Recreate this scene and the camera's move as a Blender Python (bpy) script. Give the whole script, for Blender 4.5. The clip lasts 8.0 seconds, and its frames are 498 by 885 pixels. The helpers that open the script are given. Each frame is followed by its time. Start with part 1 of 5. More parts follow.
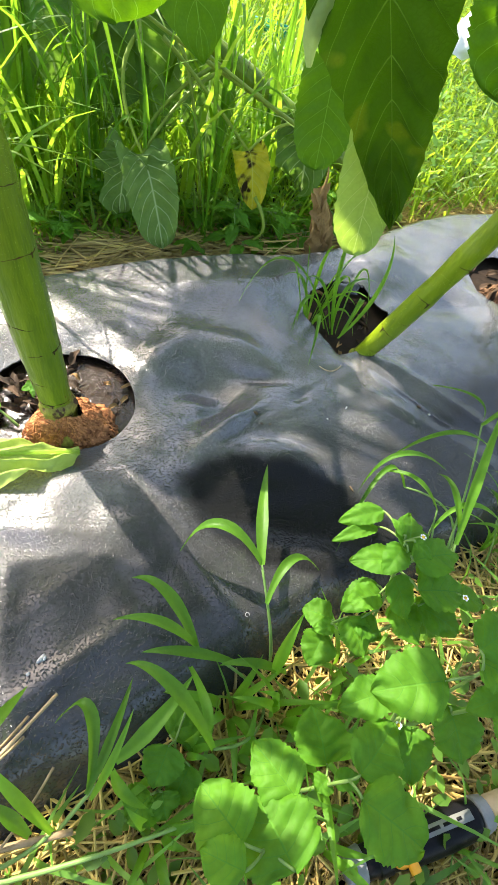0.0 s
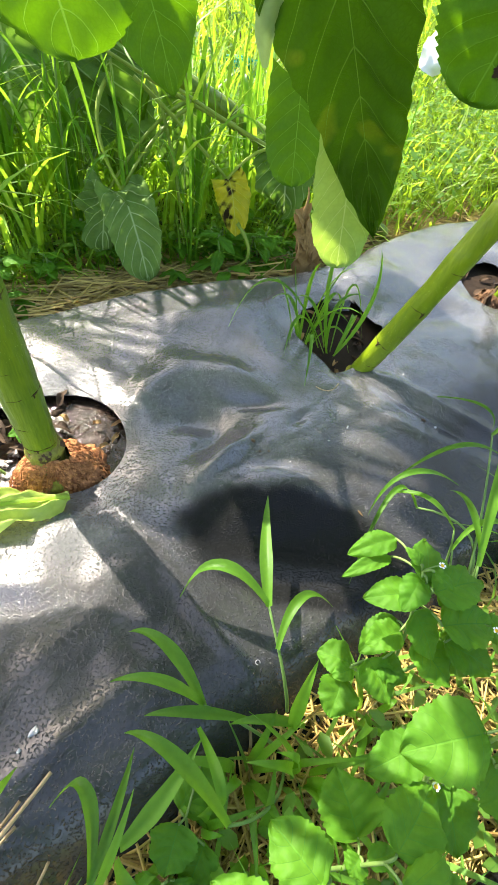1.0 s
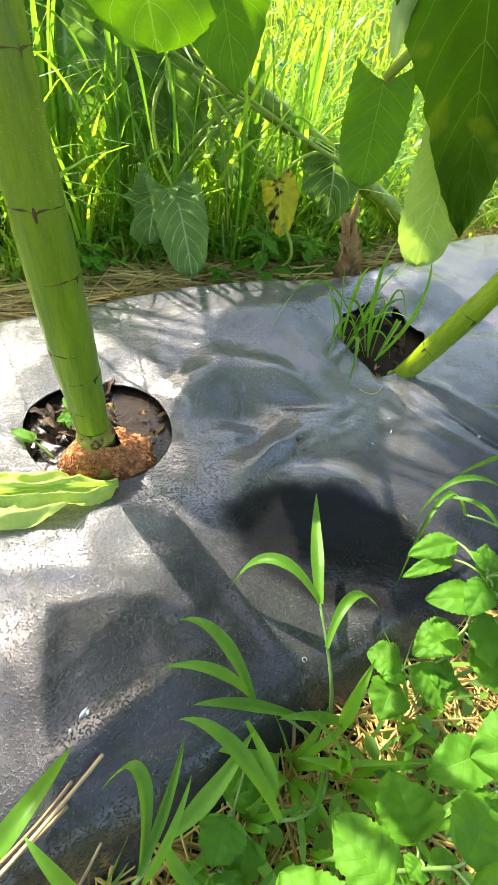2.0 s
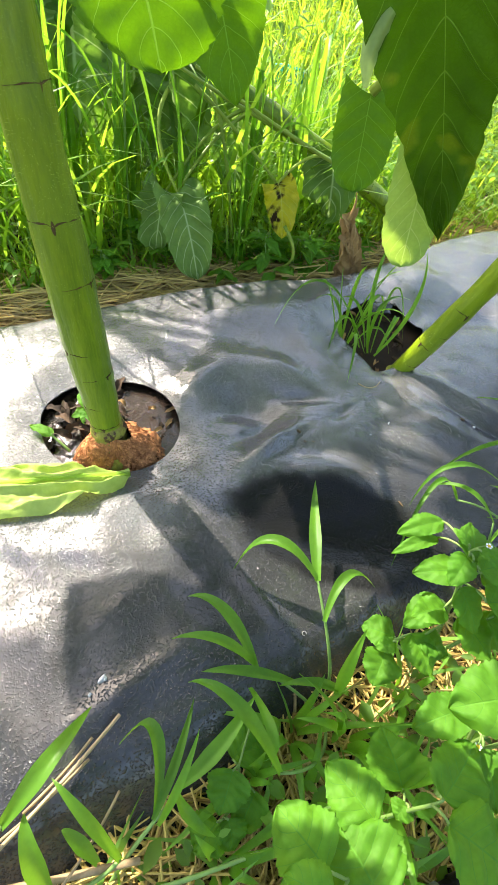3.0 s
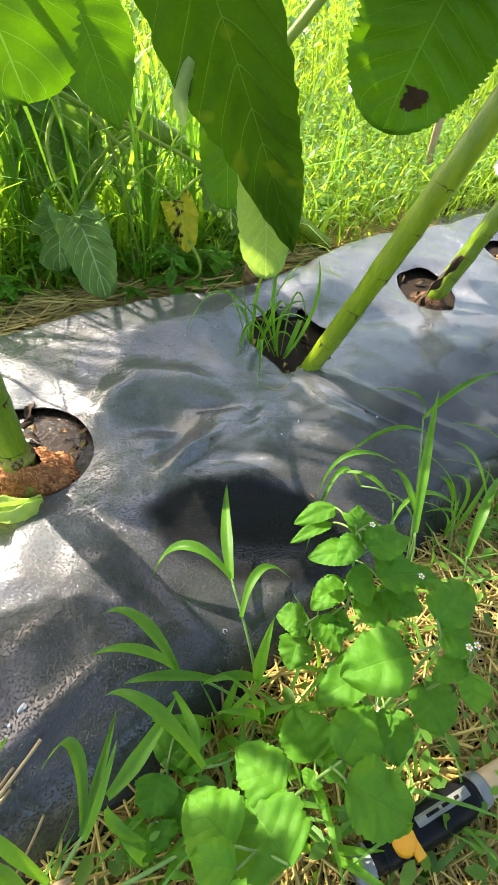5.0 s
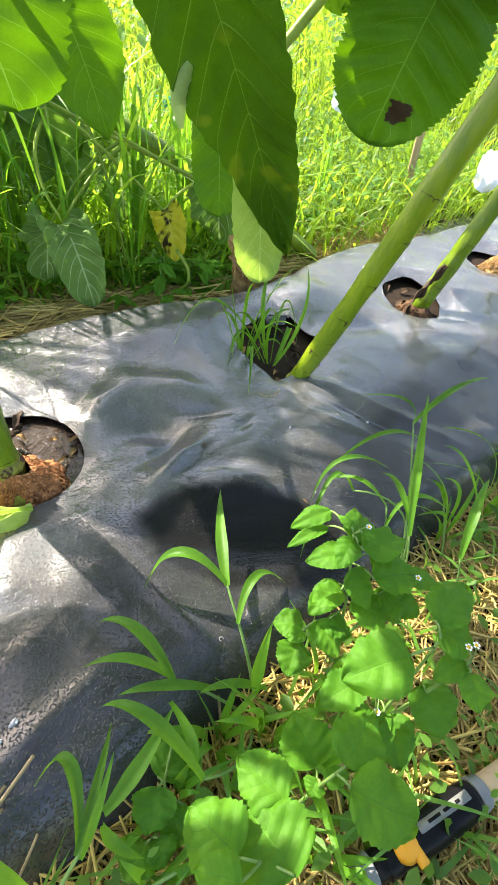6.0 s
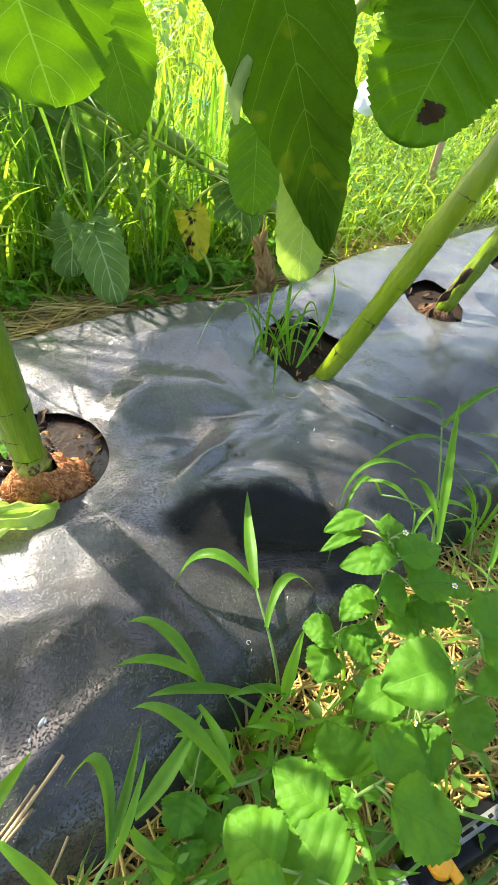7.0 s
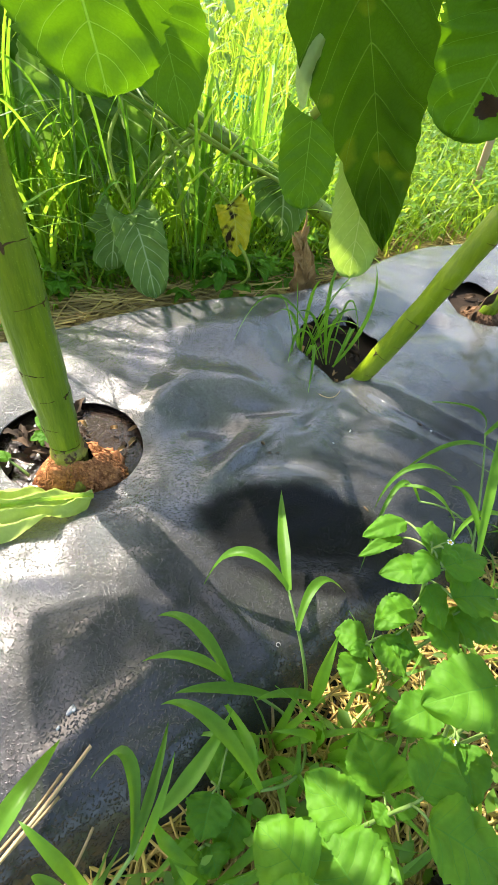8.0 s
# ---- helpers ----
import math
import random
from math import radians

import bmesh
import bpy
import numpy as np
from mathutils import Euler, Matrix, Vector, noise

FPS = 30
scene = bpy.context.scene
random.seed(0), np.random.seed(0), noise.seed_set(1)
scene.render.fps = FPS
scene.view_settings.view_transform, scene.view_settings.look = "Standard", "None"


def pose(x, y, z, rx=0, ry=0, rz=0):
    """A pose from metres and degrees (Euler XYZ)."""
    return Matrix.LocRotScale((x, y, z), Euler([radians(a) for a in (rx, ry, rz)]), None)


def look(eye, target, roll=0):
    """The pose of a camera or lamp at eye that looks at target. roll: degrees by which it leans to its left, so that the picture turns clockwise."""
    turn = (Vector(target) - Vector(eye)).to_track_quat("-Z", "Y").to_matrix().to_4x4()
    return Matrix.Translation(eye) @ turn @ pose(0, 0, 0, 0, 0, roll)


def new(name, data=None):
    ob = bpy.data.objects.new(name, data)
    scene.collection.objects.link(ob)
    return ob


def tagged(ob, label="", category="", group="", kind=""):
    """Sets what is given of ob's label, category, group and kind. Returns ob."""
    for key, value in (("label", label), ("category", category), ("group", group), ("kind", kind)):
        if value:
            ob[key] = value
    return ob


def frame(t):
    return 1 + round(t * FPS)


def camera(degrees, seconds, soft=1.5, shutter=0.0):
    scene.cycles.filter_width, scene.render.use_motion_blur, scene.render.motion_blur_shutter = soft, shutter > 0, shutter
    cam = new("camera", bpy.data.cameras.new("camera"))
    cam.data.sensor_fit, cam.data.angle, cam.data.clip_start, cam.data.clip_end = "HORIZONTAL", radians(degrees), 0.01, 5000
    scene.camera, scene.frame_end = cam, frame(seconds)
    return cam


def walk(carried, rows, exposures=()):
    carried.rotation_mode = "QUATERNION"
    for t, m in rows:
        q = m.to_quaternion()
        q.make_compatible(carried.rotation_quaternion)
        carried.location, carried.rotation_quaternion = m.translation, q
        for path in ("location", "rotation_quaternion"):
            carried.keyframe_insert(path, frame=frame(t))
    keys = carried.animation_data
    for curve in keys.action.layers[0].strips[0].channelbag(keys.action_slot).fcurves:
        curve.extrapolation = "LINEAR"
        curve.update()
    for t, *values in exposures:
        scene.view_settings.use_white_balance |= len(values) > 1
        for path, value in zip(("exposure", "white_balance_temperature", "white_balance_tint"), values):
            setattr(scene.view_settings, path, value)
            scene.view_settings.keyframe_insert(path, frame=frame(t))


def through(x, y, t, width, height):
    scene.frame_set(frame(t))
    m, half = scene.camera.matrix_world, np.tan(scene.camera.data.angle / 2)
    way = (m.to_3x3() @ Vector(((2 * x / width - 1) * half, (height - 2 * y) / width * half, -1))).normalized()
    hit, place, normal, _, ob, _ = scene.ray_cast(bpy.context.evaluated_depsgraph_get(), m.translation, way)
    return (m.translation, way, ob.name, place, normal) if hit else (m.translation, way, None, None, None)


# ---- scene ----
cam = camera(58.4, 8.0, soft=0.65)
PATH = [
    (0, (0.079, 0.111, 0.533), (0.045, 1.326, -1.056), 16.8),
    (0.5, (0.102, 0.118, 0.565), (0.026, 1.383, -0.982), 10.8),
    (1, (0.088, 0.137, 0.516), (-0.006, 1.424, -1.012), 10.3),
    (1.5, (0.058, 0.132, 0.507), (-0.042, 1.427, -1.014), 11.4),
    (2, (0.046, 0.119, 0.504), (-0.095, 1.41, -1.016), 11.9),
    (3.5, (0.069, 0.088, 0.531), (-0.114, 1.364, -0.998), 9.3),
    (4, (0.077, 0.088, 0.527), (-0.095, 1.373, -0.995), 9.1),
    (4.5, (0.088, 0.091, 0.526), (-0.018, 1.396, -0.986), 9.7),
    (5, (0.112, 0.089, 0.545), (0.132, 1.434, -0.934), 10.2),
    (6.5, (0.094, 0.084, 0.535), (0.169, 1.474, -0.901), 11.2),
    (7, (0.08, 0.086, 0.532), (0.119, 1.472, -0.91), 11.3),
    (7.5, (0.07, 0.086, 0.528), (0.045, 1.461, -0.924), 11.1),
    (8, (0.065, 0.089, 0.522), (0.003, 1.456, -0.937), 10.9),
]
walk(cam, [(t, look(eye, target, roll)) for t, eye, target, roll in PATH], exposures=((0, 1.85, 7050, 13), (1, 1.92, 7050, 13), (2, 1.95, 7050, 13), (3.5, 1.89, 7050, 13), (5, 1.83, 7050, 13), (6.5, 1.96, 7050, 13), (7.5, 1.80, 7050, 13), (8, 1.81, 7050, 13)))

# ---------------------------------------------------------------- light
SUN_FROM = Vector((-0.84, 0.54, 1.0)).normalized()
world = bpy.data.worlds.new("sky")
scene.world = world
world.use_nodes = True
wn = world.node_tree.nodes
sky = wn.new("ShaderNodeTexSky")
sky.sky_type = 'NISHITA'
sky.sun_disc = False
sky.dust_density = 2.2
sky.air_density = 1.2
sky.sun_elevation = math.asin(SUN_FROM.z)
sky.sun_rotation = math.atan2(SUN_FROM.x, SUN_FROM.y)
wn["Background"].inputs["Strength"].default_value = 0.14
world.node_tree.links.new(sky.outputs[0], wn["Background"].inputs["Color"])
sun = new("sun", bpy.data.lights.new("sun", 'SUN'))
sun.data.energy = 4.3
sun.data.angle = radians(0.5)
sun.data.color = (1.0, 0.95, 0.86)
sun.matrix_world = look(SUN_FROM * 10, (0, 0, 0))


# ---------------------------------------------------------------- materials
def material(name, low, high, rough=0.6, scale=40.0, fine=400.0, bump=0.2, metal=0.0, spec=0.4,
             through=None, amount=0.0, island=False, spots=None, veins=None):
    """Two colours mixed by noise at two scales, with relief; through: colour of the light that shines through."""
    m = bpy.data.materials.new(name)
    m.use_nodes = True
    nt = m.node_tree
    n, l = nt.nodes, nt.links
    bsdf = n["Principled BSDF"]
    co = n.new("ShaderNodeTexCoord")
    a = n.new("ShaderNodeTexNoise")
    a.inputs["Scale"].default_value, a.inputs["Detail"].default_value = scale, 4
    b = n.new("ShaderNodeTexNoise")
    b.inputs["Scale"].default_value, b.inputs["Detail"].default_value = fine, 3
    l.new(co.outputs["Object"], a.inputs["Vector"])
    l.new(co.outputs["Object"], b.inputs["Vector"])
    add = n.new("ShaderNodeMath")
    add.operation = 'MULTIPLY_ADD'
    add.inputs[1].default_value = 0.45
    l.new(b.outputs[0], add.inputs[0])
    sc = n.new("ShaderNodeMath")
    sc.operation = 'MULTIPLY_ADD'
    sc.inputs[1].default_value, sc.inputs[2].default_value = 1.1, -0.3
    l.new(a.outputs[0], sc.inputs[0])
    l.new(sc.outputs[0], add.inputs[2])
    rnd = n.new("ShaderNodeNewGeometry" if island else "ShaderNodeObjectInfo")
    var = n.new("ShaderNodeMath")
    var.operation = 'MULTIPLY_ADD'
    var.inputs[1].default_value, var.inputs[2].default_value = (0.9, -0.45) if island else (0.5, -0.25)
    l.new(rnd.outputs["Random Per Island" if island else "Random"], var.inputs[0])
    tot = n.new("ShaderNodeMath")
    tot.operation, tot.use_clamp = 'ADD', True
    l.new(add.outputs[0], tot.inputs[0])
    l.new(var.outputs[0], tot.inputs[1])
    mix = n.new("ShaderNodeMix")
    mix.data_type = 'RGBA'
    l.new(tot.outputs[0], mix.inputs["Factor"])
    mix.inputs["A"].default_value, mix.inputs["B"].default_value = (*low, 1), (*high, 1)
    colour = mix.outputs["Result"]
    if spots:
        w = n.new("ShaderNodeTexNoise")
        w.inputs["Scale"].default_value = spots[1]
        l.new(co.outputs["Object"], w.inputs["Vector"])
        ramp = n.new("ShaderNodeValToRGB")
        ramp.color_ramp.elements[0].position, ramp.color_ramp.elements[1].position = spots[2], spots[2] + 0.06
        l.new(w.outputs[0], ramp.inputs[0])
        sm = n.new("ShaderNodeMix")
        sm.data_type = 'RGBA'
        l.new(ramp.outputs[0], sm.inputs["Factor"])
        l.new(colour, sm.inputs["A"])
        sm.inputs["B"].default_value = (*spots[0], 1)
        colour = sm.outputs["Result"]
    relief = add.outputs[0]
    if veins:  # midrib and side veins, by the place along and across the blade
        def calc(op, x, y, z=None, clamp=False):
            t = n.new("ShaderNodeMath")
            t.operation, t.use_clamp = op, clamp
            for k, v in enumerate((x, y, z)):
                if isinstance(v, (int, float)):
                    t.inputs[k].default_value = v
                elif v is not None:
                    l.new(v, t.inputs[k])
            return t.outputs[0]
        gap, slope, width, pale = veins
        uv = n.new("ShaderNodeUVMap")
        uv.uv_map = "blade"
        sp = n.new("ShaderNodeSeparateXYZ")
        l.new(uv.outputs[0], sp.inputs[0])
        e = calc('ABSOLUTE', sp.outputs["Y"], 0)
        bow = calc('MULTIPLY', calc('POWER', e, 1.15), -slope)
        side_v = calc('DIVIDE', calc('ADD', sp.outputs["X"], calc('MULTIPLY_ADD', a.outputs[0], gap * 0.5, calc('MULTIPLY_ADD', sp.outputs["Y"], gap * 0.18, bow))), gap)
        away = calc('MULTIPLY', calc('ABSOLUTE', calc('SUBTRACT', calc('FRACT', side_v, 0), 0.5), 0), gap)
        thin = calc('MULTIPLY_ADD', e, -0.6 * width, width)
        lat = calc('SUBTRACT', 1.0, calc('DIVIDE', away, thin), clamp=True)
        rib = calc('SUBTRACT', 1.0, calc('DIVIDE', e, calc('MULTIPLY_ADD', sp.outputs["X"], width * 2.0, width * 3.0)), clamp=True)
        vein = calc('MULTIPLY', calc('MAXIMUM', calc('MULTIPLY', lat, 0.8), rib), 1.4, clamp=True)
        vm = n.new("ShaderNodeMix")
        vm.data_type = 'RGBA'
        l.new(vein, vm.inputs["Factor"])
        l.new(colour, vm.inputs["A"])
        vm.inputs["B"].default_value = (*pale, 1)
        colour = vm.outputs["Result"]
        net = n.new("ShaderNodeTexVoronoi")  # the fine net of veinlets
        net.feature = 'DISTANCE_TO_EDGE'
        net.inputs["Scale"].default_value = 1.1 / (gap * 0.035)
        l.new(co.outputs["Object"], net.inputs["Vector"])
        cell = calc('MULTIPLY', net.outputs["Distance"], 4.0, clamp=True)
        dk = n.new("ShaderNodeMix")
        dk.data_type, dk.blend_type = 'RGBA', 'MULTIPLY'
        dk.inputs["Factor"].default_value = 1.0
        l.new(colour, dk.inputs["A"])
        sh = n.new("ShaderNodeCombineColor")
        grey = calc('MULTIPLY_ADD', cell, 0.12, 0.90)
        for k in range(3):
            l.new(grey, sh.inputs[k])
        l.new(sh.outputs[0], dk.inputs["B"])
        colour = dk.outputs["Result"]
        relief = calc('MULTIPLY_ADD', cell, 0.10, calc('MULTIPLY_ADD', vein, -0.6, add.outputs[0]))
    l.new(colour, bsdf.inputs["Base Color"])
    bsdf.inputs["Roughness"].default_value = rough
    bsdf.inputs["Metallic"].default_value = metal
    bsdf.inputs["Specular IOR Level"].default_value = spec
    bp = n.new("ShaderNodeBump")
    bp.inputs["Strength"].default_value, bp.inputs["Distance"].default_value = bump, 0.002
    l.new(relief, bp.inputs["Height"])
    l.new(bp.outputs[0], bsdf.inputs["Normal"])
    if through:
        tr = n.new("ShaderNodeBsdfTranslucent")
        tm = n.new("ShaderNodeMix")
        tm.data_type, tm.blend_type = 'RGBA', 'MULTIPLY'
        tm.inputs["Factor"].default_value = 0.55
        tm.inputs["A"].default_value = (*through, 1)
        hs = n.new("ShaderNodeMix")
        hs.data_type = 'RGBA'
        l.new(tot.outputs[0], hs.inputs["Factor"])
        hs.inputs["A"].default_value, hs.inputs["B"].default_value = (0.4, 0.5, 0.4, 1), (1, 1, 1, 1)
        l.new(hs.outputs["Result"], tm.inputs["B"])
        shine = tm.outputs["Result"]
        if spots:
            ts = n.new("ShaderNodeMix")
            ts.data_type = 'RGBA'
            l.new(ramp.outputs[0], ts.inputs["Factor"])
            l.new(shine, ts.inputs["A"])
            ts.inputs["B"].default_value = (*spots[0], 1)
            shine = ts.outputs["Result"]
        if veins:
            tv = n.new("ShaderNodeMix")
            tv.data_type = 'RGBA'
            l.new(vein, tv.inputs["Factor"])
            l.new(shine, tv.inputs["A"])
            tv.inputs["B"].default_value = (pale[0] * 1.5, pale[1] * 1.45, pale[2] * 1.3, 1)
            shine = tv.outputs["Result"]
        l.new(shine, tr.inputs["Color"])
        ms = n.new("ShaderNodeMixShader")
        ms.inputs[0].default_value = amount
        l.new(bsdf.outputs[0], ms.inputs[1])
        l.new(tr.outputs[0], ms.inputs[2])
        l.new(ms.outputs[0], n["Material Output"].inputs["Surface"])
    return m


def stretch(m, factor):
    """Draws a material's pattern out along z."""
    n, l = m.node_tree.nodes, m.node_tree.links
    mp = n.new("ShaderNodeMapping")
    mp.inputs["Scale"].default_value = (1, 1, factor)
    co = next(x for x in n if x.bl_idname == "ShaderNodeTexCoord")
    for link in list(co.outputs["Object"].links):
        l.new(mp.outputs[0], link.to_socket)
    l.new(co.outputs["Object"], mp.inputs["Vector"])
    return m


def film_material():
    """Black plastic: darker on the flank, with a cloudy dusty grey on top of the bed that also paints in sky sheen, and
    a fine grain.
    """
    m = bpy.data.materials.new("black_plastic_film")
    m.use_nodes = True
    n, l = m.node_tree.nodes, m.node_tree.links
    bsdf = n["Principled BSDF"]
    co = n.new("ShaderNodeTexCoord")

    def noise_tex(scale, detail, kind="ShaderNodeTexNoise"):
        t = n.new(kind)
        t.inputs["Scale"].default_value = scale
        if kind == "ShaderNodeTexNoise":
            t.inputs["Detail"].default_value = detail
        l.new(co.outputs["Object"], t.inputs["Vector"])
        return t

    def math_node(op, a, b, c=None, clamp=False):
        t = n.new("ShaderNodeMath")
        t.operation, t.use_clamp = op, clamp
        for k, v in enumerate((a, b, c)):
            if v is None:
                continue
            if isinstance(v, (int, float)):
                t.inputs[k].default_value = v
            else:
                l.new(v, t.inputs[k])
        return t.outputs[0]

    def ranged(v, a, b, c, d):
        t = n.new("ShaderNodeMapRange")
        t.interpolation_type = 'SMOOTHSTEP'
        for name, x in (("From Min", a), ("From Max", b), ("To Min", c), ("To Max", d)):
            t.inputs[name].default_value = x
        l.new(v, t.inputs["Value"])
        return t.outputs[0]

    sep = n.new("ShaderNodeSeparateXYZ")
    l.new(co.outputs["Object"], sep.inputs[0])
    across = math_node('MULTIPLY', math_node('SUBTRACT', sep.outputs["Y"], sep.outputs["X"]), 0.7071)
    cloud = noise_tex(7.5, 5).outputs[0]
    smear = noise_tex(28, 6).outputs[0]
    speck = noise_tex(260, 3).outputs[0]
    # painted paler on top than on the flank: dusty skin and sky sheen together
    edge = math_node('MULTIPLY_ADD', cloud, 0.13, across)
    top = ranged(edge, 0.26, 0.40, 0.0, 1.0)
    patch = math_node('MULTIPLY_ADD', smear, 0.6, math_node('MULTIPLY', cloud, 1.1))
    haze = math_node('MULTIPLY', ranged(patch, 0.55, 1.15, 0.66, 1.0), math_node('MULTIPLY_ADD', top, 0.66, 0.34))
    # one hollow is painted dark, for the shade and dark reflection there
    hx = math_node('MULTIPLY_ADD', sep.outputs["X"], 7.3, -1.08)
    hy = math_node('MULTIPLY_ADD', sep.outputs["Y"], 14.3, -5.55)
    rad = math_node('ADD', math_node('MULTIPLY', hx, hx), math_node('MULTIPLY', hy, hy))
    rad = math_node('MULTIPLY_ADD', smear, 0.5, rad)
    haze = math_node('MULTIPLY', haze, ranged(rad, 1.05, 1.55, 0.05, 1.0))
    dust_and_sheen = math_node('MULTIPLY', haze, ranged(speck, 0.25, 0.75, 0.7, 1.0), clamp=True)
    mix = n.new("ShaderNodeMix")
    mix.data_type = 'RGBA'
    l.new(dust_and_sheen, mix.inputs["Factor"])
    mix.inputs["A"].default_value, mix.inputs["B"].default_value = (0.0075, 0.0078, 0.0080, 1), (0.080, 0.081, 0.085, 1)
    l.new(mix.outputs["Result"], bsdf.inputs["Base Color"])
    l.new(ranged(dust_and_sheen, 0.0, 0.8, 0.15, 0.20), bsdf.inputs["Roughness"])
    l.new(ranged(dust_and_sheen, 0.0, 0.7, 0.09, 1.0), bsdf.inputs["Specular IOR Level"])
    bsdf.inputs["IOR"].default_value = 1.65
    # creases a finger wide, and a sprinkling of fine raised grains that glint in the sun
    crease = noise_tex(34, 4).outputs[0]
    ripple = noise_tex(120, 3).outputs[0]
    grain = ranged(noise_tex(460, 3).outputs[0], 0.50, 0.76, 0.0, 1.0)
    low = n.new("ShaderNodeBump")
    low.inputs["Strength"].default_value, low.inputs["Distance"].default_value = 1.0, 0.0013
    l.new(math_node('MULTIPLY_ADD', ripple, 0.18, crease), low.inputs["Height"])
    bp = n.new("ShaderNodeBump")
    bp.inputs["Strength"].default_value, bp.inputs["Distance"].default_value = 1.0, 0.00088
    l.new(math_node('MULTIPLY', grain, ranged(top, 0.0, 1.0, 0.85, 1.0)), bp.inputs["Height"])
    l.new(low.outputs[0], bp.inputs["Normal"])
    l.new(bp.outputs[0], bsdf.inputs["Normal"])
    return m


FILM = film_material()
SOIL = material("damp_soil", (0.005, 0.0035, 0.0025), (0.032, 0.021, 0.013), 0.9, 60, 400, 1.0, spec=0.15)
MUD = material("wet_mud", (0.006, 0.004, 0.003), (0.034, 0.022, 0.016), 0.10, 45, 200, 0.9, spec=0.6)
STALK = stretch(material("green_stalk", (0.044, 0.105, 0.003), (0.26, 0.36, 0.012), 0.34, 70, 500, 0.8, spec=0.5, through=(0.3, 0.5, 0.03), amount=0.04), 0.14)
BARK = material("mottled_stem_base", (0.10, 0.07, 0.015), (0.38, 0.42, 0.05), 0.6, 90, 500, 1.0, spots=((0.05, 0.022, 0.008), 110, 0.56))
DARK_ROOT = material("dark_roots", (0.05, 0.025, 0.012), (0.22, 0.12, 0.06), 0.9, 90, 500, 0.9)
PETIOLE = material("pale_leaf_stalk", (0.13, 0.21, 0.016), (0.31, 0.41, 0.055), 0.5, 40, 300, 0.4, through=(0.4, 0.6, 0.15), amount=0.12)
SCAR = material("brown_scar", (0.022, 0.013, 0.004), (0.11, 0.065, 0.02), 0.8, 90, 500, 0.5)
ROOT = material("reddish_roots", (0.16, 0.050, 0.016), (0.62, 0.27, 0.10), 0.9, 120, 700, 0.9)
LEAF = material("sunflower_leaf", (0.032, 0.105, 0.005), (0.085, 0.20, 0.012), 0.55, 16, 160, 0.6, spec=0.2, through=(0.17, 0.40, 0.006), amount=0.28, veins=(0.15, 0.30, 0.005, (0.12, 0.27, 0.03)))
# its yellow-green spots paint in patches of light between the veins
LEAF_PATCHED = material("light_patched_leaf", (0.018, 0.058, 0.003), (0.050, 0.115, 0.007), 0.55, 14, 160, 0.7, spec=0.15, through=(0.085, 0.23, 0.003), amount=0.34,
                    spots=((0.12, 0.20, 0.008), 30, 0.60), veins=(0.075, 0.13, 0.0028, (0.11, 0.22, 0.025)))
LEAF_DARK = material("wilted_leaf", (0.085, 0.17, 0.032), (0.18, 0.29, 0.065), 0.7, 20, 160, 0.6, spec=0.25, through=(0.22, 0.44, 0.04), amount=0.25, veins=(0.15, 0.30, 0.012, (0.34, 0.46, 0.20)))
LEAF_PALE = material("pale_leaf_underside", (0.13, 0.25, 0.045), (0.22, 0.35, 0.08), 0.65, 20, 200, 0.5, through=(0.4, 0.6, 0.08), amount=0.35, veins=(0.15, 0.30, 0.007, (0.30, 0.42, 0.13)))
LIMP = material("limp_pale_leaf", (0.20, 0.32, 0.035), (0.50, 0.60, 0.16), 0.5, 40, 200, 0.7, through=(0.7, 0.85, 0.2), amount=0.3)
LEAF_YELLOW = material("yellow_leaf", (0.16, 0.28, 0.02), (0.72, 0.56, 0.03), 0.6, 26, 120, 0.6, through=(0.80, 0.72, 0.05), amount=0.45,
                       spots=((0.035, 0.018, 0.007), 24, 0.53), veins=(0.15, 0.30, 0.008, (0.55, 0.55, 0.12)))
DRY = material("dry_brown_leaf", (0.12, 0.062, 0.020), (0.46, 0.29, 0.11), 0.85, 24, 240, 0.9)
BROWN = material("rotten_leaf", (0.012, 0.007, 0.003), (0.07, 0.035, 0.012), 0.8, 50, 300, 0.9)
VEIN = material("pale_vein", (0.22, 0.38, 0.06), (0.34, 0.52, 0.12), 0.5, 40, 300, 0.2, through=(0.85, 1.0, 0.35), amount=0.72)
GRASS = material("green_grass_blade", (0.035, 0.12, 0.010), (0.12, 0.30, 0.026), 0.45, 30, 260, 0.25, spec=0.28, through=(0.36, 0.70, 0.04), amount=0.45)
CULM = material("grass_culm", (0.11, 0.22, 0.05), (0.22, 0.36, 0.10), 0.5, 40, 300, 0.2, through=(0.4, 0.6, 0.12), amount=0.2)
FIELD = material("meadow_grass", (0.03, 0.10, 0.006), (0.24, 0.38, 0.030), 0.45, 4, 60, 0.1, through=(0.56, 0.76, 0.05), amount=0.48, island=True)
FIELD_DARK = material("tall_grass", (0.032, 0.105, 0.006), (0.16, 0.33, 0.025), 0.5, 4, 60, 0.1, through=(0.48, 0.75, 0.05), amount=0.5, island=True)
GRASS_FIELD = material("low_grass_blade", (0.05, 0.15, 0.02), (0.14, 0.32, 0.045), 0.42, 30, 260, 0.2, through=(0.40, 0.72, 0.06), amount=0.45, island=True)
WEED = material("small_weed_leaf", (0.025, 0.085, 0.008), (0.12, 0.27, 0.030), 0.5, 6, 90, 0.2, through=(0.40, 0.68, 0.05), amount=0.45, island=True)
GALIN = material("soft_green_leaf", (0.042, 0.150, 0.011), (0.095, 0.26, 0.020), 0.6, 30, 300, 0.35, spec=0.2, through=(0.36, 0.64, 0.03), amount=0.38, veins=(0.19, 0.28, 0.010, (0.10, 0.27, 0.025)))
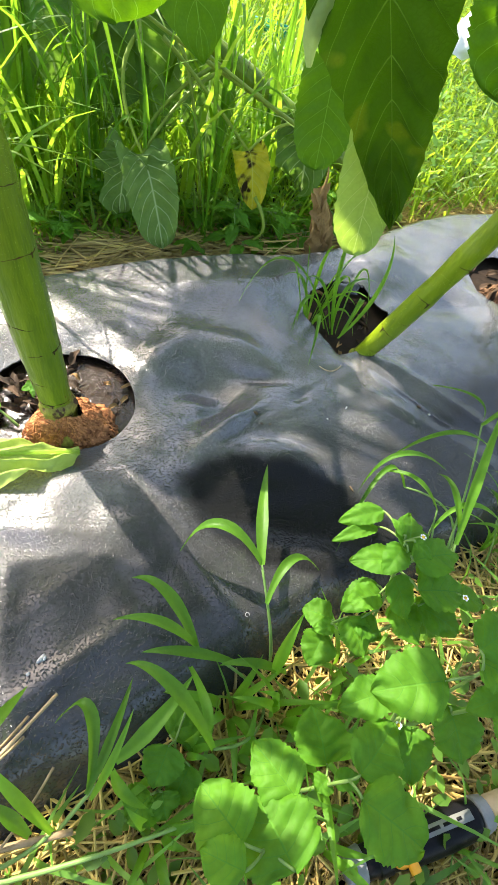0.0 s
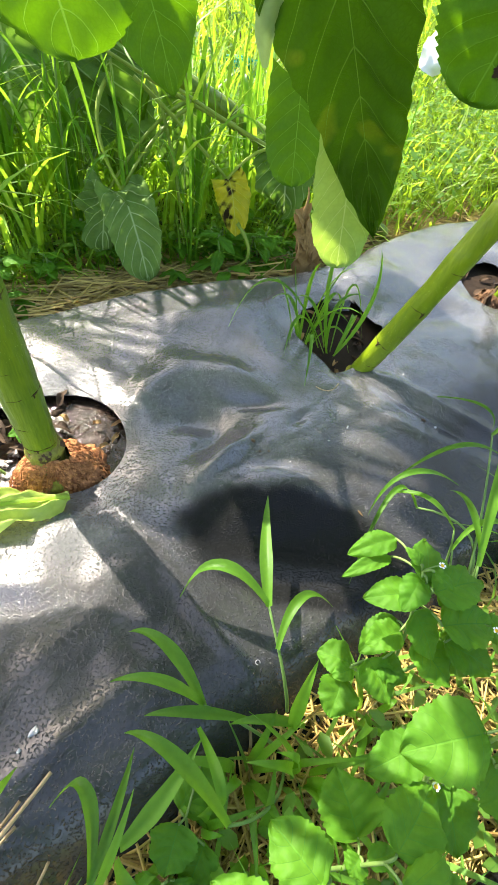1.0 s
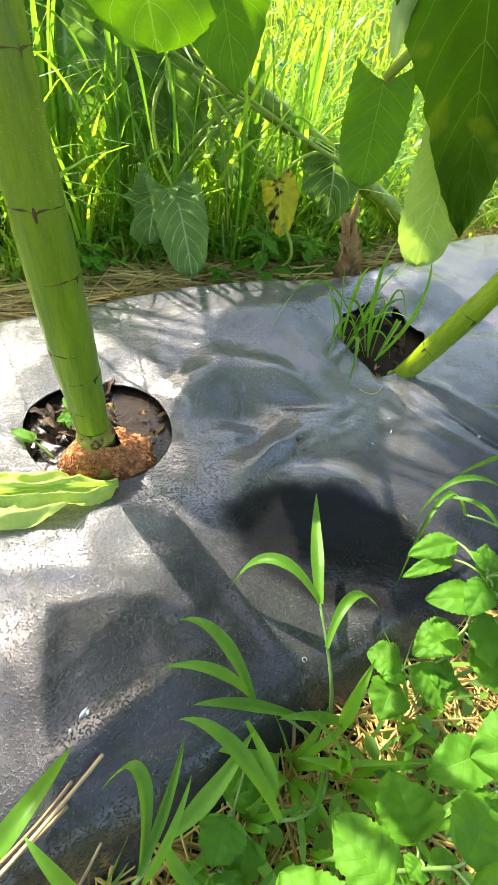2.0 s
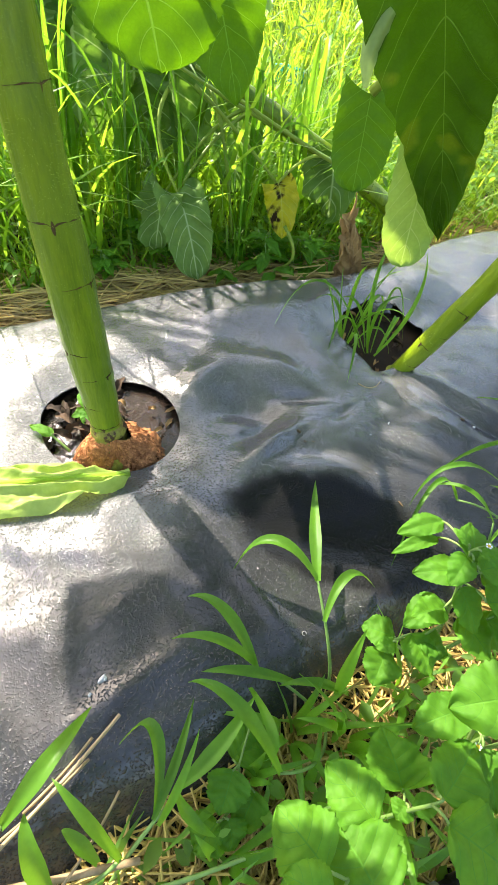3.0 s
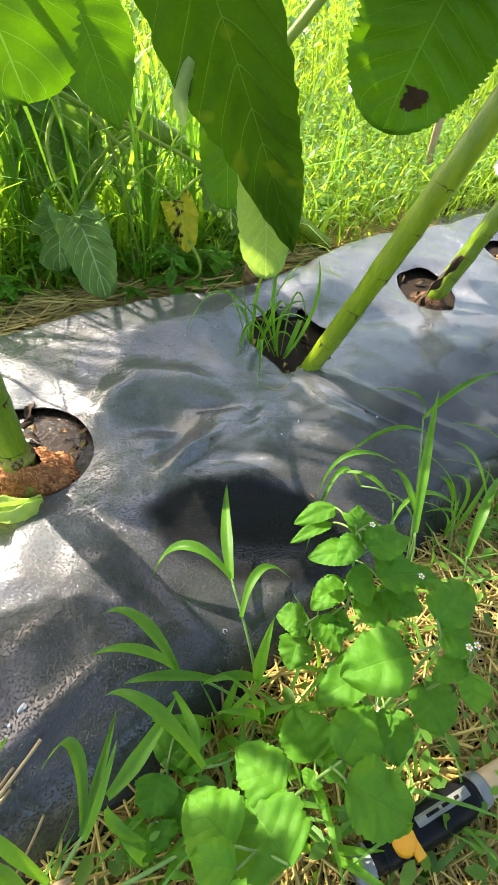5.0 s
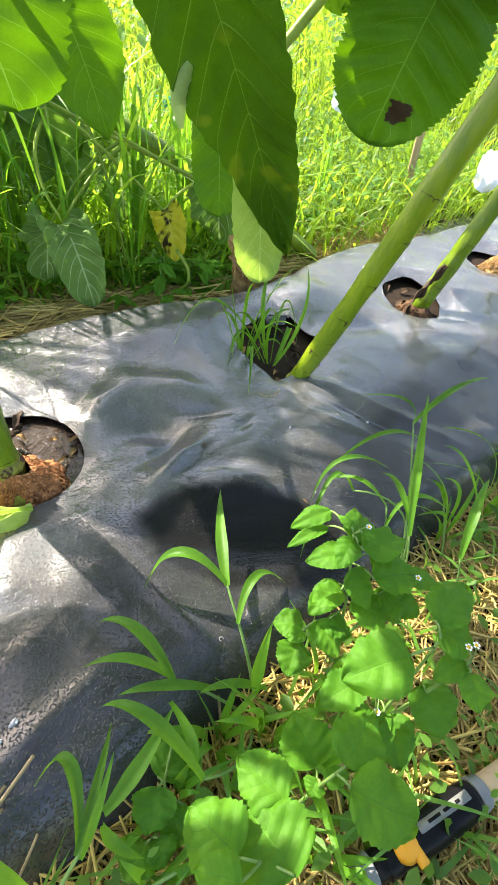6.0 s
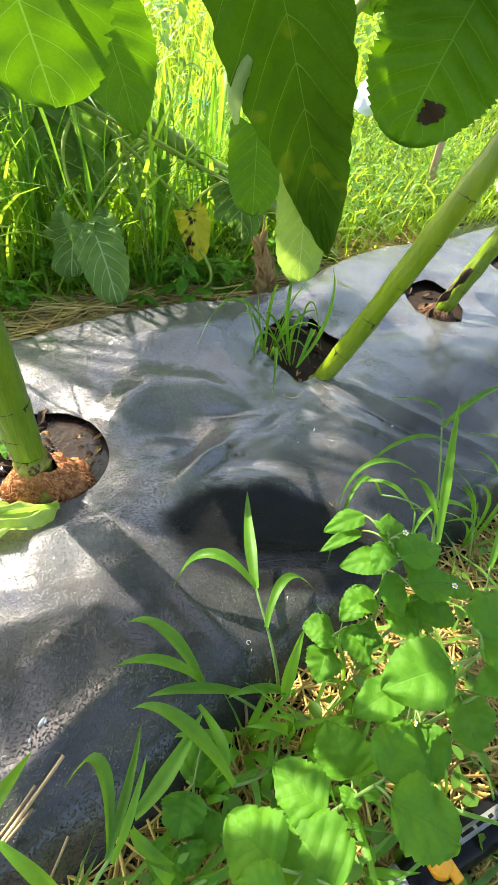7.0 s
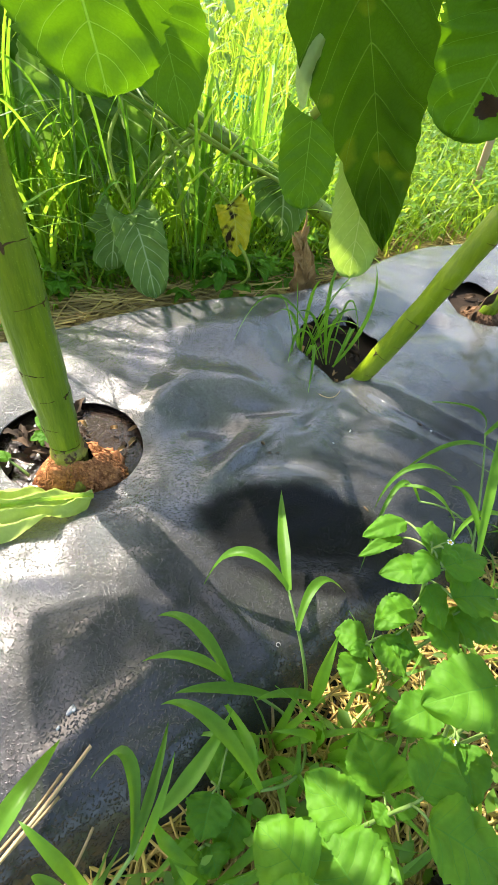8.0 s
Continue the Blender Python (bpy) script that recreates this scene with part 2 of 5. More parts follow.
STEM = material("hairy_green_stem", (0.12, 0.22, 0.05), (0.22, 0.34, 0.09), 0.6, 60, 300, 0.3, through=(0.4, 0.55, 0.1), amount=0.15)
STRAW = material("dry_straw", (0.17, 0.108, 0.028), (0.64, 0.47, 0.145), 0.55, 20, 200, 0.3, island=True)
STRAW_ONE = stretch(material("straw_stalk", (0.16, 0.11, 0.05), (0.48, 0.35, 0.19), 0.65, 60, 400, 0.4), 0.4)
PETAL = material("white_petal", (0.7, 0.7, 0.68), (0.85, 0.85, 0.82), 0.6)
DISC = material("yellow_flower_disc", (0.55, 0.32, 0.01), (0.8, 0.52, 0.03), 0.7, 200, 900, 0.6)
BLACK = material("black_plastic", (0.004, 0.004, 0.0045), (0.010, 0.010, 0.011), 0.30, 60, 600, 0.2, spec=0.1)
GREY = material("grey_plastic", (0.14, 0.145, 0.15), (0.22, 0.225, 0.23), 0.45, 60, 500, 0.15)
SILVER = material("silver_label", (0.16, 0.165, 0.15), (0.24, 0.245, 0.22), 0.4, 80, 500, 0.1)
ORANGE = material("orange_plastic", (0.75, 0.30, 0.01), (0.9, 0.42, 0.03), 0.45, 40, 400, 0.1)
WOOD = material("pale_wood", (0.36, 0.24, 0.13), (0.56, 0.41, 0.26), 0.7, 30, 220, 0.4)
TEAL = material("teal_netting", (0.02, 0.34, 0.27), (0.05, 0.52, 0.42), 0.5, 40, 300, 0.2, through=(0.1, 0.7, 0.55), amount=0.3)
WHITE = material("white_sheet", (0.68, 0.70, 0.70), (0.82, 0.83, 0.83), 0.5, 20, 200, 0.3)
CRUMB = material("grey_crumb", (0.42, 0.41, 0.40), (0.62, 0.61, 0.59), 0.8, 200, 900, 0.4)


# ---------------------------------------------------------------- building helpers
def thing(name, loc, label, category, group="", kind=""):
    """An empty at its base, which carries a thing's parts."""
    ob = tagged(new(name), label, category, group, kind)
    ob.location = loc
    ob["at"] = [float(c) for c in loc]
    return ob


def part(name, bm, mat, parent=None, label=""):
    """Links a bmesh, built in world coordinates, as one mesh under a thing or a part."""
    me = bpy.data.meshes.new(name)
    if parent is not None:
        bmesh.ops.translate(bm, verts=bm.verts, vec=-Vector(parent["at"]))
    for f in bm.faces:
        f.smooth = True
    bm.to_mesh(me)
    bm.free()
    me.materials.append(mat)
    ob = new(name, me)
    if parent is not None:
        ob.parent = parent
        ob["at"] = list(parent["at"])
    if label:
        ob["label"] = label
    return ob


def bend(*p):
    """A curve through three points, or a cubic by four handles: s from 0 to 1."""
    p = [Vector(q) for q in p]
    if len(p) == 2:
        return lambda s: p[0].lerp(p[1], s)
    if len(p) == 3:
        c = p[1] * 2 - (p[0] + p[2]) / 2
        return lambda s: p[0] * (1 - s) ** 2 + c * 2 * s * (1 - s) + p[2] * s * s
    return lambda s: p[0] * (1 - s) ** 3 + p[1] * 3 * s * (1 - s) ** 2 + p[2] * 3 * s * s * (1 - s) + p[3] * s ** 3


def tube(bm, curve, radius, steps=12, sides=8, wobble=0.0, flute=0.0):
    """A closed tube along a curve, with its radius a function of s; flute: depth of the ridges along it."""
    up = Vector((0.31, 0.17, 0.94))
    rings = []
    for i in range(steps + 1):
        s = i / steps
        c = curve(s)
        t = (curve(min(1, s + 0.01)) - curve(max(0, s - 0.01))).normalized()
        x = t.cross(up)
        if x.length < 0.05:
            x = t.cross(Vector((1, 0, 0)))
        x.normalize()
        y = t.cross(x)
        r = radius(s) if callable(radius) else radius
        ring = []
        for k in range(sides):
            a = 2 * math.pi * k / sides
            rr = r * (1 + wobble * noise.noise(Vector((c.x * 60 + math.cos(a), c.y * 60 + math.sin(a), c.z * 60))))
            if flute:
                rr *= 1 + flute * noise.noise(Vector((math.cos(a) * 5, math.sin(a) * 5, s * 6)))
            ring.append(bm.verts.new(c + (x * math.cos(a) + y * math.sin(a)) * rr))
        rings.append(ring)
    for a, b in zip(rings, rings[1:]):
        for k in range(sides):
            bm.faces.new((a[k], a[(k + 1) % sides], b[(k + 1) % sides], b[k]))
    bm.faces.new(rings[0][::-1])
    bm.faces.new(rings[-1])


def heart(s):
    return (0.55 + 1.6 * s) * max(0.0, 1 - s) ** 0.9 / 0.755


def broad(s):
    return (0.75 + 0.95 * s) * max(0.0, 1 - s) ** 0.5 / 0.87


def ovate(s):
    return 1.92 * max(0.0, s) ** 0.5 * max(0.0, 1 - s) ** 0.92


def blunt(s):
    return 2.21 * max(0.0, s) ** 0.45 * max(0.0, 1 - s) ** 0.75


def grassy(s):
    return min(1.0, 0.38 + 1.6 * s) * max(0.0, 1 - s ** 2.2) ** 0.9


def surface(bm, curve, side, half, outline, ns=16, nw=8, fold=0.0, curl=0.0, pucker=0.0, veins=6, jag=0.0, teeth=12,
            lobe=0.0, wave=0.0, twist=0.0, seed=0, hole=None):
    """A leaf blade along a curve: half is half its width; fold and curl shape its section, pucker lifts it between the veins."""
    side0 = Vector(side)
    length = (curve(1) - curve(0)).length
    off = Vector((seed * 3.7, seed * 1.3, 0))
    uv = bm.loops.layers.uv.new("blade") if ns >= 14 and nw >= 10 else None
    grid = []
    for i in range(ns + 1):
        s = i / ns
        c = curve(s)
        t = (curve(min(1, s + 0.02)) - curve(max(0, s - 0.02))).normalized()
        x = (side0 - t * side0.dot(t)).normalized()
        if twist:
            x = Matrix.Rotation(twist * s, 3, t) @ x
        nrm = x.cross(t)
        h = half * outline(s)
        row = []
        for k in range(nw + 1):
            w = 2 * k / nw - 1
            e = abs(w)
            hh = h
            if jag:
                q = (s * min(teeth, ns / 3.2)) % 1.0
                tooth = (1 - q / 0.7 if q < 0.7 else (q - 0.7) / 0.3) - 0.5
                hh *= 1 + jag * e ** 8 * (tooth * (0.8 + noise.noise(Vector((s * teeth, w, seed)))) + 0.9 * noise.noise(Vector((s * 5, w * 2, seed + 4))))
            p = c + x * (w * hh) - t * (lobe * length * e ** 1.6 * (1 - s) ** 5)
            ridge = math.sin((s * veins - e * 1.3) * math.pi) ** 2 * (e * (1.15 - e) * 3)
            z = fold * e * h + curl * e * e * h + pucker * ridge * half
            if wave:
                z += wave * half * e * noise.noise(Vector((s * 4 + off.x, w * 1.5 + off.y, seed * 0.7)))
            row.append(bm.verts.new(p + nrm * z))
        grid.append(row)
    for i in range(ns):
        for k in range(nw):
            if hole and hole((i + 0.5) / ns, 2 * (k + 0.5) / nw - 1):
                continue
            f = bm.faces.new((grid[i][k], grid[i][k + 1], grid[i + 1][k + 1], grid[i + 1][k]))
            if uv:
                for lp, (a, b) in zip(f.loops, ((i, k), (i, k + 1), (i + 1, k + 1), (i + 1, k))):
                    lp[uv].uv = (a / ns, 2 * b / nw - 1)
    loose = [v for v in bm.verts if not v.link_faces]
    bmesh.ops.delete(bm, geom=loose, context='VERTS')
    return grid


def sunflower_leaf(parent, root, base, tip, half, sag=0.05, side=None, mat=LEAF, fold=-0.2, curl=0.1, pucker=0.10, detail=24,
                   twist=0.0, label="", hole=None, wave=0.25, seed=1, spot=None, across=14, shape=heart, jag=0.08, teeth=24, ribs=6, stem=0.0075):
    """A heart-shaped leaf with its stem and ribs, from root on the stalk over base to tip."""
    base, tip, root = Vector(base), Vector(tip), Vector(root)
    mid = base.lerp(tip, 0.5) + Vector((0, 0, sag))
    curve = bend(base, mid, tip)
    d = (tip - base).normalized()
    side = Vector(side) if side else d.cross(Vector((0, 0, 1)))
    bm = bmesh.new()
    grid = surface(bm, curve, side, half, shape, detail, across, fold, curl, pucker, ribs, jag, teeth, 0.16, wave, twist, seed, hole)
    lf = part("leaf", bm, mat, parent, label)
    if spot:
        bm = bmesh.new()
        surface(bm, curve, side, half, shape, detail, across, fold, curl, pucker, ribs, jag, teeth, 0.16, wave, twist, seed, spot)
        part("rotten_spot", bm, BROWN, lf, "rotten dark brown spot")
    bm = bmesh.new()
    if (root - base).length > 0.01:
        tube(bm, bend(root, root.lerp(base, 0.5) + Vector((0, 0, 0.03)), base), lambda s: stem * (1 - 0.4 * s), 8, 7)
        part("petiole", bm, PETIOLE, lf)
        bm = bmesh.new()
    bm.free()
    return lf


# ---------------------------------------------------------------- the bed, its film and the ground
AX = Vector((math.sqrt(0.5), math.sqrt(0.5)))


def to_uv(x, y):
    return x * AX.x + y * AX.y, -x * AX.y + y * AX.x


def to_xy(u, v):
    return u * AX.x - v * AX.y, u * AX.y + v * AX.x


def ease(a, b, x):
    k = min(1.0, max(0.0, (x - a) / (b - a)))
    return k * k * (3 - 2 * k)


# hollows and swellings: x, y, half-lengths along and across, heading in degrees, height
SWELLS = (
    (-0.015, 0.545, 0.060, 0.050, 30, -0.034),
    (-0.010, 0.638, 0.075, 0.028, 0, 0.016),
    (-0.100, 0.570, 0.060, 0.022, 70, 0.009),
    (-0.020, 0.520, 0.030, 0.022, 20, 0.012),
    (0.036, 0.490, 0.048, 0.013, 62, 0.019),
    (0.008, 0.512, 0.034, 0.010, 62, -0.008),
    (0.055, 0.600, 0.035, 0.010, 10, -0.013),
    (0.12, 0.585, 0.02, 0.006, 60, -0.006),
    (0.12, 0.64, 0.07, 0.05, 0, -0.008),
    (0.15, 0.385, 0.13, 0.045, 10, -0.022),
    (0.13, 0.465, 0.12, 0.022, 8, 0.008),
    (0.005, 0.345, 0.09, 0.030, -25, 0.012),
    (-0.07, 0.78, 0.12, 0.06, 40, 0.014),
    (0.33, 0.68, 0.12, 0.010, -25, 0.010),
    (0.30, 0.655, 0.10, 0.012, -28, -0.009),
    (0.27, 0.62, 0.07, 0.008, -20, 0.004),
    (0.33, 0.95, 0.10, 0.05, 30, -0.014),
    (0.24, 0.88, 0.05, 0.012, 70, 0.006),
    (0.20, 1.02, 0.09, 0.05, 45, 0.012),
    (0.05, 0.15, 0.12, 0.03, 50, -0.006),
    (-0.02, 0.16, 0.06, 0.012, 55, 0.006),
    (-0.13, 0.265, 0.06, 0.012, 15, 0.004),
    (-0.16, 0.24, 0.05, 0.010, -20, 0.003),
    (0.09, 0.265, 0.06, 0.008, -36, 0.008),
    (0.52, 0.86, 0.14, 0.05, 40, 0.008),
)
HOLES = {  # centre, radius along x, radius along y, unevenness, seed
    "a": (-0.183, 0.452, 0.094, 0.084, 0.05, 1),
    "b": (0.152, 0.812, 0.070, 0.104, 0.10, 4),
    "c": (0.478, 1.125, 0.070, 0.100, 0.08, 7),
    "d": (0.775, 1.425, 0.075, 0.085, 0.08, 9),
    "e": (-0.53, 0.10, 0.09, 0.09, 0.06, 12),
}


TORN = ((0.084, 0.79), (0.164, 0.715), (0.243, 0.774), (0.236, 0.865), (0.184, 0.930), (0.127, 0.925), (0.087, 0.868))  # corners of the torn hole


def rim(h, a):
    cx, cy, rx, ry, un, sd = h
    if h is HOLES["b"]:
        dx, dy = math.cos(a), math.sin(a)
        for (x0, y0), (x1, y1) in zip(TORN, TORN[1:] + TORN[:1]):
            ex, ey = x1 - x0, y1 - y0
            den = dx * ey - dy * ex
            if abs(den) < 1e-9:
                continue
            t = ((x0 - cx) * ey - (y0 - cy) * ex) / den
            k = ((x0 - cx) * dy - (y0 - cy) * dx) / den
            if t > 0 and -1e-6 <= k <= 1 + 1e-6:
                return t * (1 + 0.03 * noise.noise(Vector((dx * 4, dy * 4, sd))))
    r = rx * ry / math.hypot(ry * math.cos(a), rx * math.sin(a))
    return r * (1 + un * noise.noise(Vector((math.cos(a) * 1.3 + sd, math.sin(a) * 1.3, sd))) * 2)


def far_edge(u):
    """How far across the bed its far edge lies: it bows in beside the second hole."""
    return 0.768 - 0.058 * math.exp(-((u - 0.80) / 0.22) ** 2) - 0.04 * ease(1.2, 1.5, u)


def bed_height(x, y):
    u, v = to_uv(x, y)
    far = far_edge(u)
    wob = 0.02 * noise.noise(Vector((u * 2.1, 3.3, 0))) + 0.008 * noise.noise(Vector((u * 9, 1.3, 0)))
    z = 0.064 * ease(0.015 + wob, 0.09 + wob, v) * (1 - ease(far - 0.075, far, v))
    for sx, sy, a, b, deg, h in SWELLS:
        dx, dy = x - sx, y - sy
        c, s = math.cos(radians(deg)), math.sin(radians(deg))
        k = ((dx * c + dy * s) / a) ** 2 + ((-dx * s + dy * c) / b) ** 2
        if k < 9:
            z += h * math.exp(-k)
    p = Vector((x, y, 0.0))
    z += 0.006 * noise.noise(p * 7) + 0.0028 * noise.noise(p * 19 + Vector((5, 2, 0)))
    z += 0.0016 * (abs(noise.noise(Vector((u * 14, v * 40, 2)))) - 0.2)
    return z


def film_sheet():
    bm = bmesh.new()
    step = 0.006
    nu, nv = int(2.9 / step), int(0.80 / step)
    rows = []
    for j in range(nv + 1):
        row = []
        for i in range(nu + 1):
            u, v = -0.75 + i * step, 0.005 + j * step
            x, y = to_xy(u, v)
            z = bed_height(x, y)
            for h in HOLES.values():
                d = math.hypot(x - h[0], y - h[1])
                if d < 0.16:
                    z -= 0.013 * (1 - ease(0.075, 0.15, d))
            z += 0.00025 * noise.noise(Vector((x * 75, y * 75, 1)))
            row.append(bm.verts.new((x, y, z)))
        rows.append(row)
    for j in range(nv):
        for i in range(nu):
            q = (rows[j][i], rows[j][i + 1], rows[j + 1][i + 1], rows[j + 1][i])
            cx, cy = sum(p.co.x for p in q) / 4, sum(p.co.y for p in q) / 4
            if any(math.hypot(cx - h[0], cy - h[1]) < rim(h, math.atan2(cy - h[1], cx - h[0])) for h in HOLES.values()):
                continue
            bm.faces.new(q)
    bmesh.ops.delete(bm, geom=[v for v in bm.verts if not v.link_faces], context='VERTS')
    for v in bm.verts:  # the cut edges run smoothly round each hole
        if not v.is_boundary:
            continue
        for h in HOLES.values():
            dx, dy = v.co.x - h[0], v.co.y - h[1]
            if math.hypot(dx, dy) < 0.16:
                a = math.atan2(dy, dx)
                r = rim(h, a)
                v.co.x, v.co.y = h[0] + r * math.cos(a), h[1] + r * math.sin(a)
    edges = [e for e in bm.edges if e.is_boundary]
    out = bmesh.ops.extrude_edge_only(bm, edges=edges)
    for v in (g for g in out["geom"] if isinstance(g, bmesh.types.BMVert)):
        v.co.z -= 0.0016
    for e in edges:
        e.smooth = False
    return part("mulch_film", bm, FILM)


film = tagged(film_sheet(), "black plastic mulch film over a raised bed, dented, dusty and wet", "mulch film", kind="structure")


def ground_height(x, y):
    u, v = to_uv(x, y)
    if -0.9 < u < 2.3 and -0.05 < v < 0.85:
        return min(bed_height(x, y) - 0.022, 0.036) + 0.004 * noise.noise(Vector((x * 40, y * 40, 3))) - 0.003 if 0.03 < v < far_edge(u) - 0.02 else -0.006 + 0.01 * noise.noise(Vector((x * 9, y * 9, 0)))
    return -0.004 + 0.016 * noise.noise(Vector((x * 5, y * 5, 0)))


def ground_sheet():
    bm = bmesh.new()
    xs = [-60, -25, -10, -5, -3, -2] + [-1.5 + 0.025 * i for i in range(145)] + [2.4, 3, 4, 6, 10, 25, 60]
    ys = [-60, -25, -10, -4, -2, -1.2] + [-0.8 + 0.025 * i for i in range(137)] + [2.9, 3.4, 4, 5, 7, 10, 25, 60]
    g = [[bm.verts.new((x, y, ground_height(x, y))) for x in xs] for y in ys]
    for j in range(len(ys) - 1):
        for i in range(len(xs) - 1):
            bm.faces.new((g[j][i], g[j][i + 1], g[j + 1][i + 1], g[j + 1][i]))
    return part("ground", bm, SOIL)


ground = tagged(ground_sheet(), "dark damp garden soil under grass and straw", "ground", kind="structure")


# ---------------------------------------------------------------- fields of grass, weeds and straw
def field(name, rng, pos, height, width, lean, mat, label, category, seg=4, flat=0.0):
    """Many grass blades in one mesh: pos holds their feet."""
    n = len(pos)
    h = rng.uniform(height[0], height[1], n) * rng.uniform(0.6, 1.0, n)
    w = rng.uniform(width[0], width[1], n)
    az = rng.uniform(0, 2 * np.pi, n)
    ln = rng.uniform(lean[0], lean[1], n)
    tw = az + np.pi / 2 + rng.normal(0, 0.5, n)
    s = np.linspace(0, 1, seg + 1)
    S, H = s[None, :], h[:, None]
    out = H * ln[:, None] * S ** 2.2
    zz = H * (S - 0.45 * ln[:, None] * S ** 3)
    cx = pos[:, 0:1] + np.cos(az)[:, None] * out
    cy = pos[:, 1:2] + np.sin(az)[:, None] * out
    cz = pos[:, 2:3] + zz
    ww = w[:, None] * np.minimum(1, 0.5 + 2 * S) * (1 - S ** 2.5) * 0.5 + 0.0002
    dx, dy = np.cos(tw)[:, None] * ww, np.sin(tw)[:, None] * ww
    left = np.stack([cx - dx, cy - dy, cz], -1)
    right = np.stack([cx + dx, cy + dy, cz], -1)
    verts = np.stack([left, right], 2).reshape(-1, 3)
    per = 2 * (seg + 1)
    base = np.arange(n)[:, None] * per
    faces = np.concatenate([np.stack([base[:, 0] + 2 * k, base[:, 0] + 2 * k + 1, base[:, 0] + 2 * k + 3, base[:, 0] + 2 * k + 2], -1) for k in range(seg)])
    me = bpy.data.meshes.new(name)
    me.from_pydata(verts.tolist(), [], faces.tolist())
    me.materials.append(mat)
    me.polygons.foreach_set("use_smooth", np.ones(len(me.polygons), dtype=bool))
    return tagged(new(name, me), label, category, kind="stuff")


def leaflets(name, rng, pos, size, mat, label, category):
    """Many small pointed leaves in one mesh, tilted every way; pos holds their middles."""
    n = len(pos)
    az, tilt = rng.uniform(0, 2 * np.pi, n), rng.normal(0, 0.45, n)
    ln = rng.uniform(size[0], size[1], n)
    shape = np.array([(-0.5, 0, 0), (-0.2, 0.24, 0.05), (0.15, 0.22, 0.03), (0.5, 0, -0.10), (0.15, -0.22, 0.03), (-0.2, -0.24, 0.05), (-0.02, 0, -0.02)])
    p = shape[None] * ln[:, None, None]
    x = p[..., 0] * np.cos(tilt)[:, None] - p[..., 2] * np.sin(tilt)[:, None]
    z = p[..., 0] * np.sin(tilt)[:, None] + p[..., 2] * np.cos(tilt)[:, None]
    y = p[..., 1]
    X = x * np.cos(az)[:, None] - y * np.sin(az)[:, None] + pos[:, 0:1]
    Y = x * np.sin(az)[:, None] + y * np.cos(az)[:, None] + pos[:, 1:2]
    verts = np.stack([X, Y, z + pos[:, 2:3]], -1).reshape(-1, 3)
    b = np.arange(n) * 7
    faces = np.concatenate([np.stack([b + i, b + (i + 1) % 6, b + 6], -1) for i in range(6)])
    me = bpy.data.meshes.new(name)
    me.from_pydata(verts.tolist(), [], faces.tolist())
    me.materials.append(mat)
    me.polygons.foreach_set("use_smooth", np.ones(len(me.polygons), dtype=bool))
    return tagged(new(name, me), label, category, kind="stuff")


def straw_litter(name, rng, pos, length, label, thick=(0.0005, 0.0013), mat=None, along=None):
    """Many dry stalks lying on the ground in one mesh, each a four-sided rod."""
    n = len(pos)
    az, tilt = rng.uniform(0, 2 * np.pi, n) if along is None else rng.normal(along, 0.45, n), rng.normal(0, 0.10, n)
    ln, r = rng.uniform(length[0], length[1], n), rng.uniform(thick[0], thick[1], n)
    d = np.stack([np.cos(az) * np.cos(tilt), np.sin(az) * np.cos(tilt), np.sin(tilt)], -1)
    sd = np.stack([-np.sin(az), np.cos(az), np.zeros(n)], -1)
    up = np.cross(d, sd)
    vs = []
    for k, bow in ((-0.5, 0), (0.0, 1), (0.5, 0)):
        c = pos + d * (ln * k)[:, None] + sd * (bow * rng.normal(0, 0.03, n) * ln)[:, None]
        for a, b in ((1, 0), (0, 1), (-1, 0), (0, -1)):
            vs.append(c + sd * (a * r)[:, None] + up * (b * r)[:, None])
    verts = np.stack(vs, 1).reshape(-1, 3)
    b = np.arange(n) * 12
    faces = np.concatenate([np.stack([b + 4 * k + i, b + 4 * k + (i + 1) % 4, b + 4 * k + 4 + (i + 1) % 4, b + 4 * k + 4 + i], -1) for k in (0, 1) for i in range(4)])
    me = bpy.data.meshes.new(name)
    me.from_pydata(verts.tolist(), [], faces.tolist())
    me.materials.append(mat or STRAW)
    return tagged(new(name, me), label, "straw", kind="stuff")


def spread(rng, n, u, v, z=0.0, deep=0.0):
    """Feet strewn over a stretch of the plan, along and across the bed."""
    uu, vv = rng.uniform(u[0], u[1], n), rng.uniform(v[0], v[1], n)
    return np.stack([uu * AX.x - vv * AX.y, uu * AX.y + vv * AX.x, z + deep * rng.uniform(0, 1, n)], -1)


def behind(rng, n, u, v, z=0.0, deep=0.0):
    """The same behind the bed, with v from its far edge."""
    p = spread(rng, n, u, v, z, deep)
    off = np.array([far_edge(q) for q in (p[:, 0] + p[:, 1]) * AX.x])
    return p + np.stack([-off * AX.y, off * AX.x, np.zeros(n)], -1)


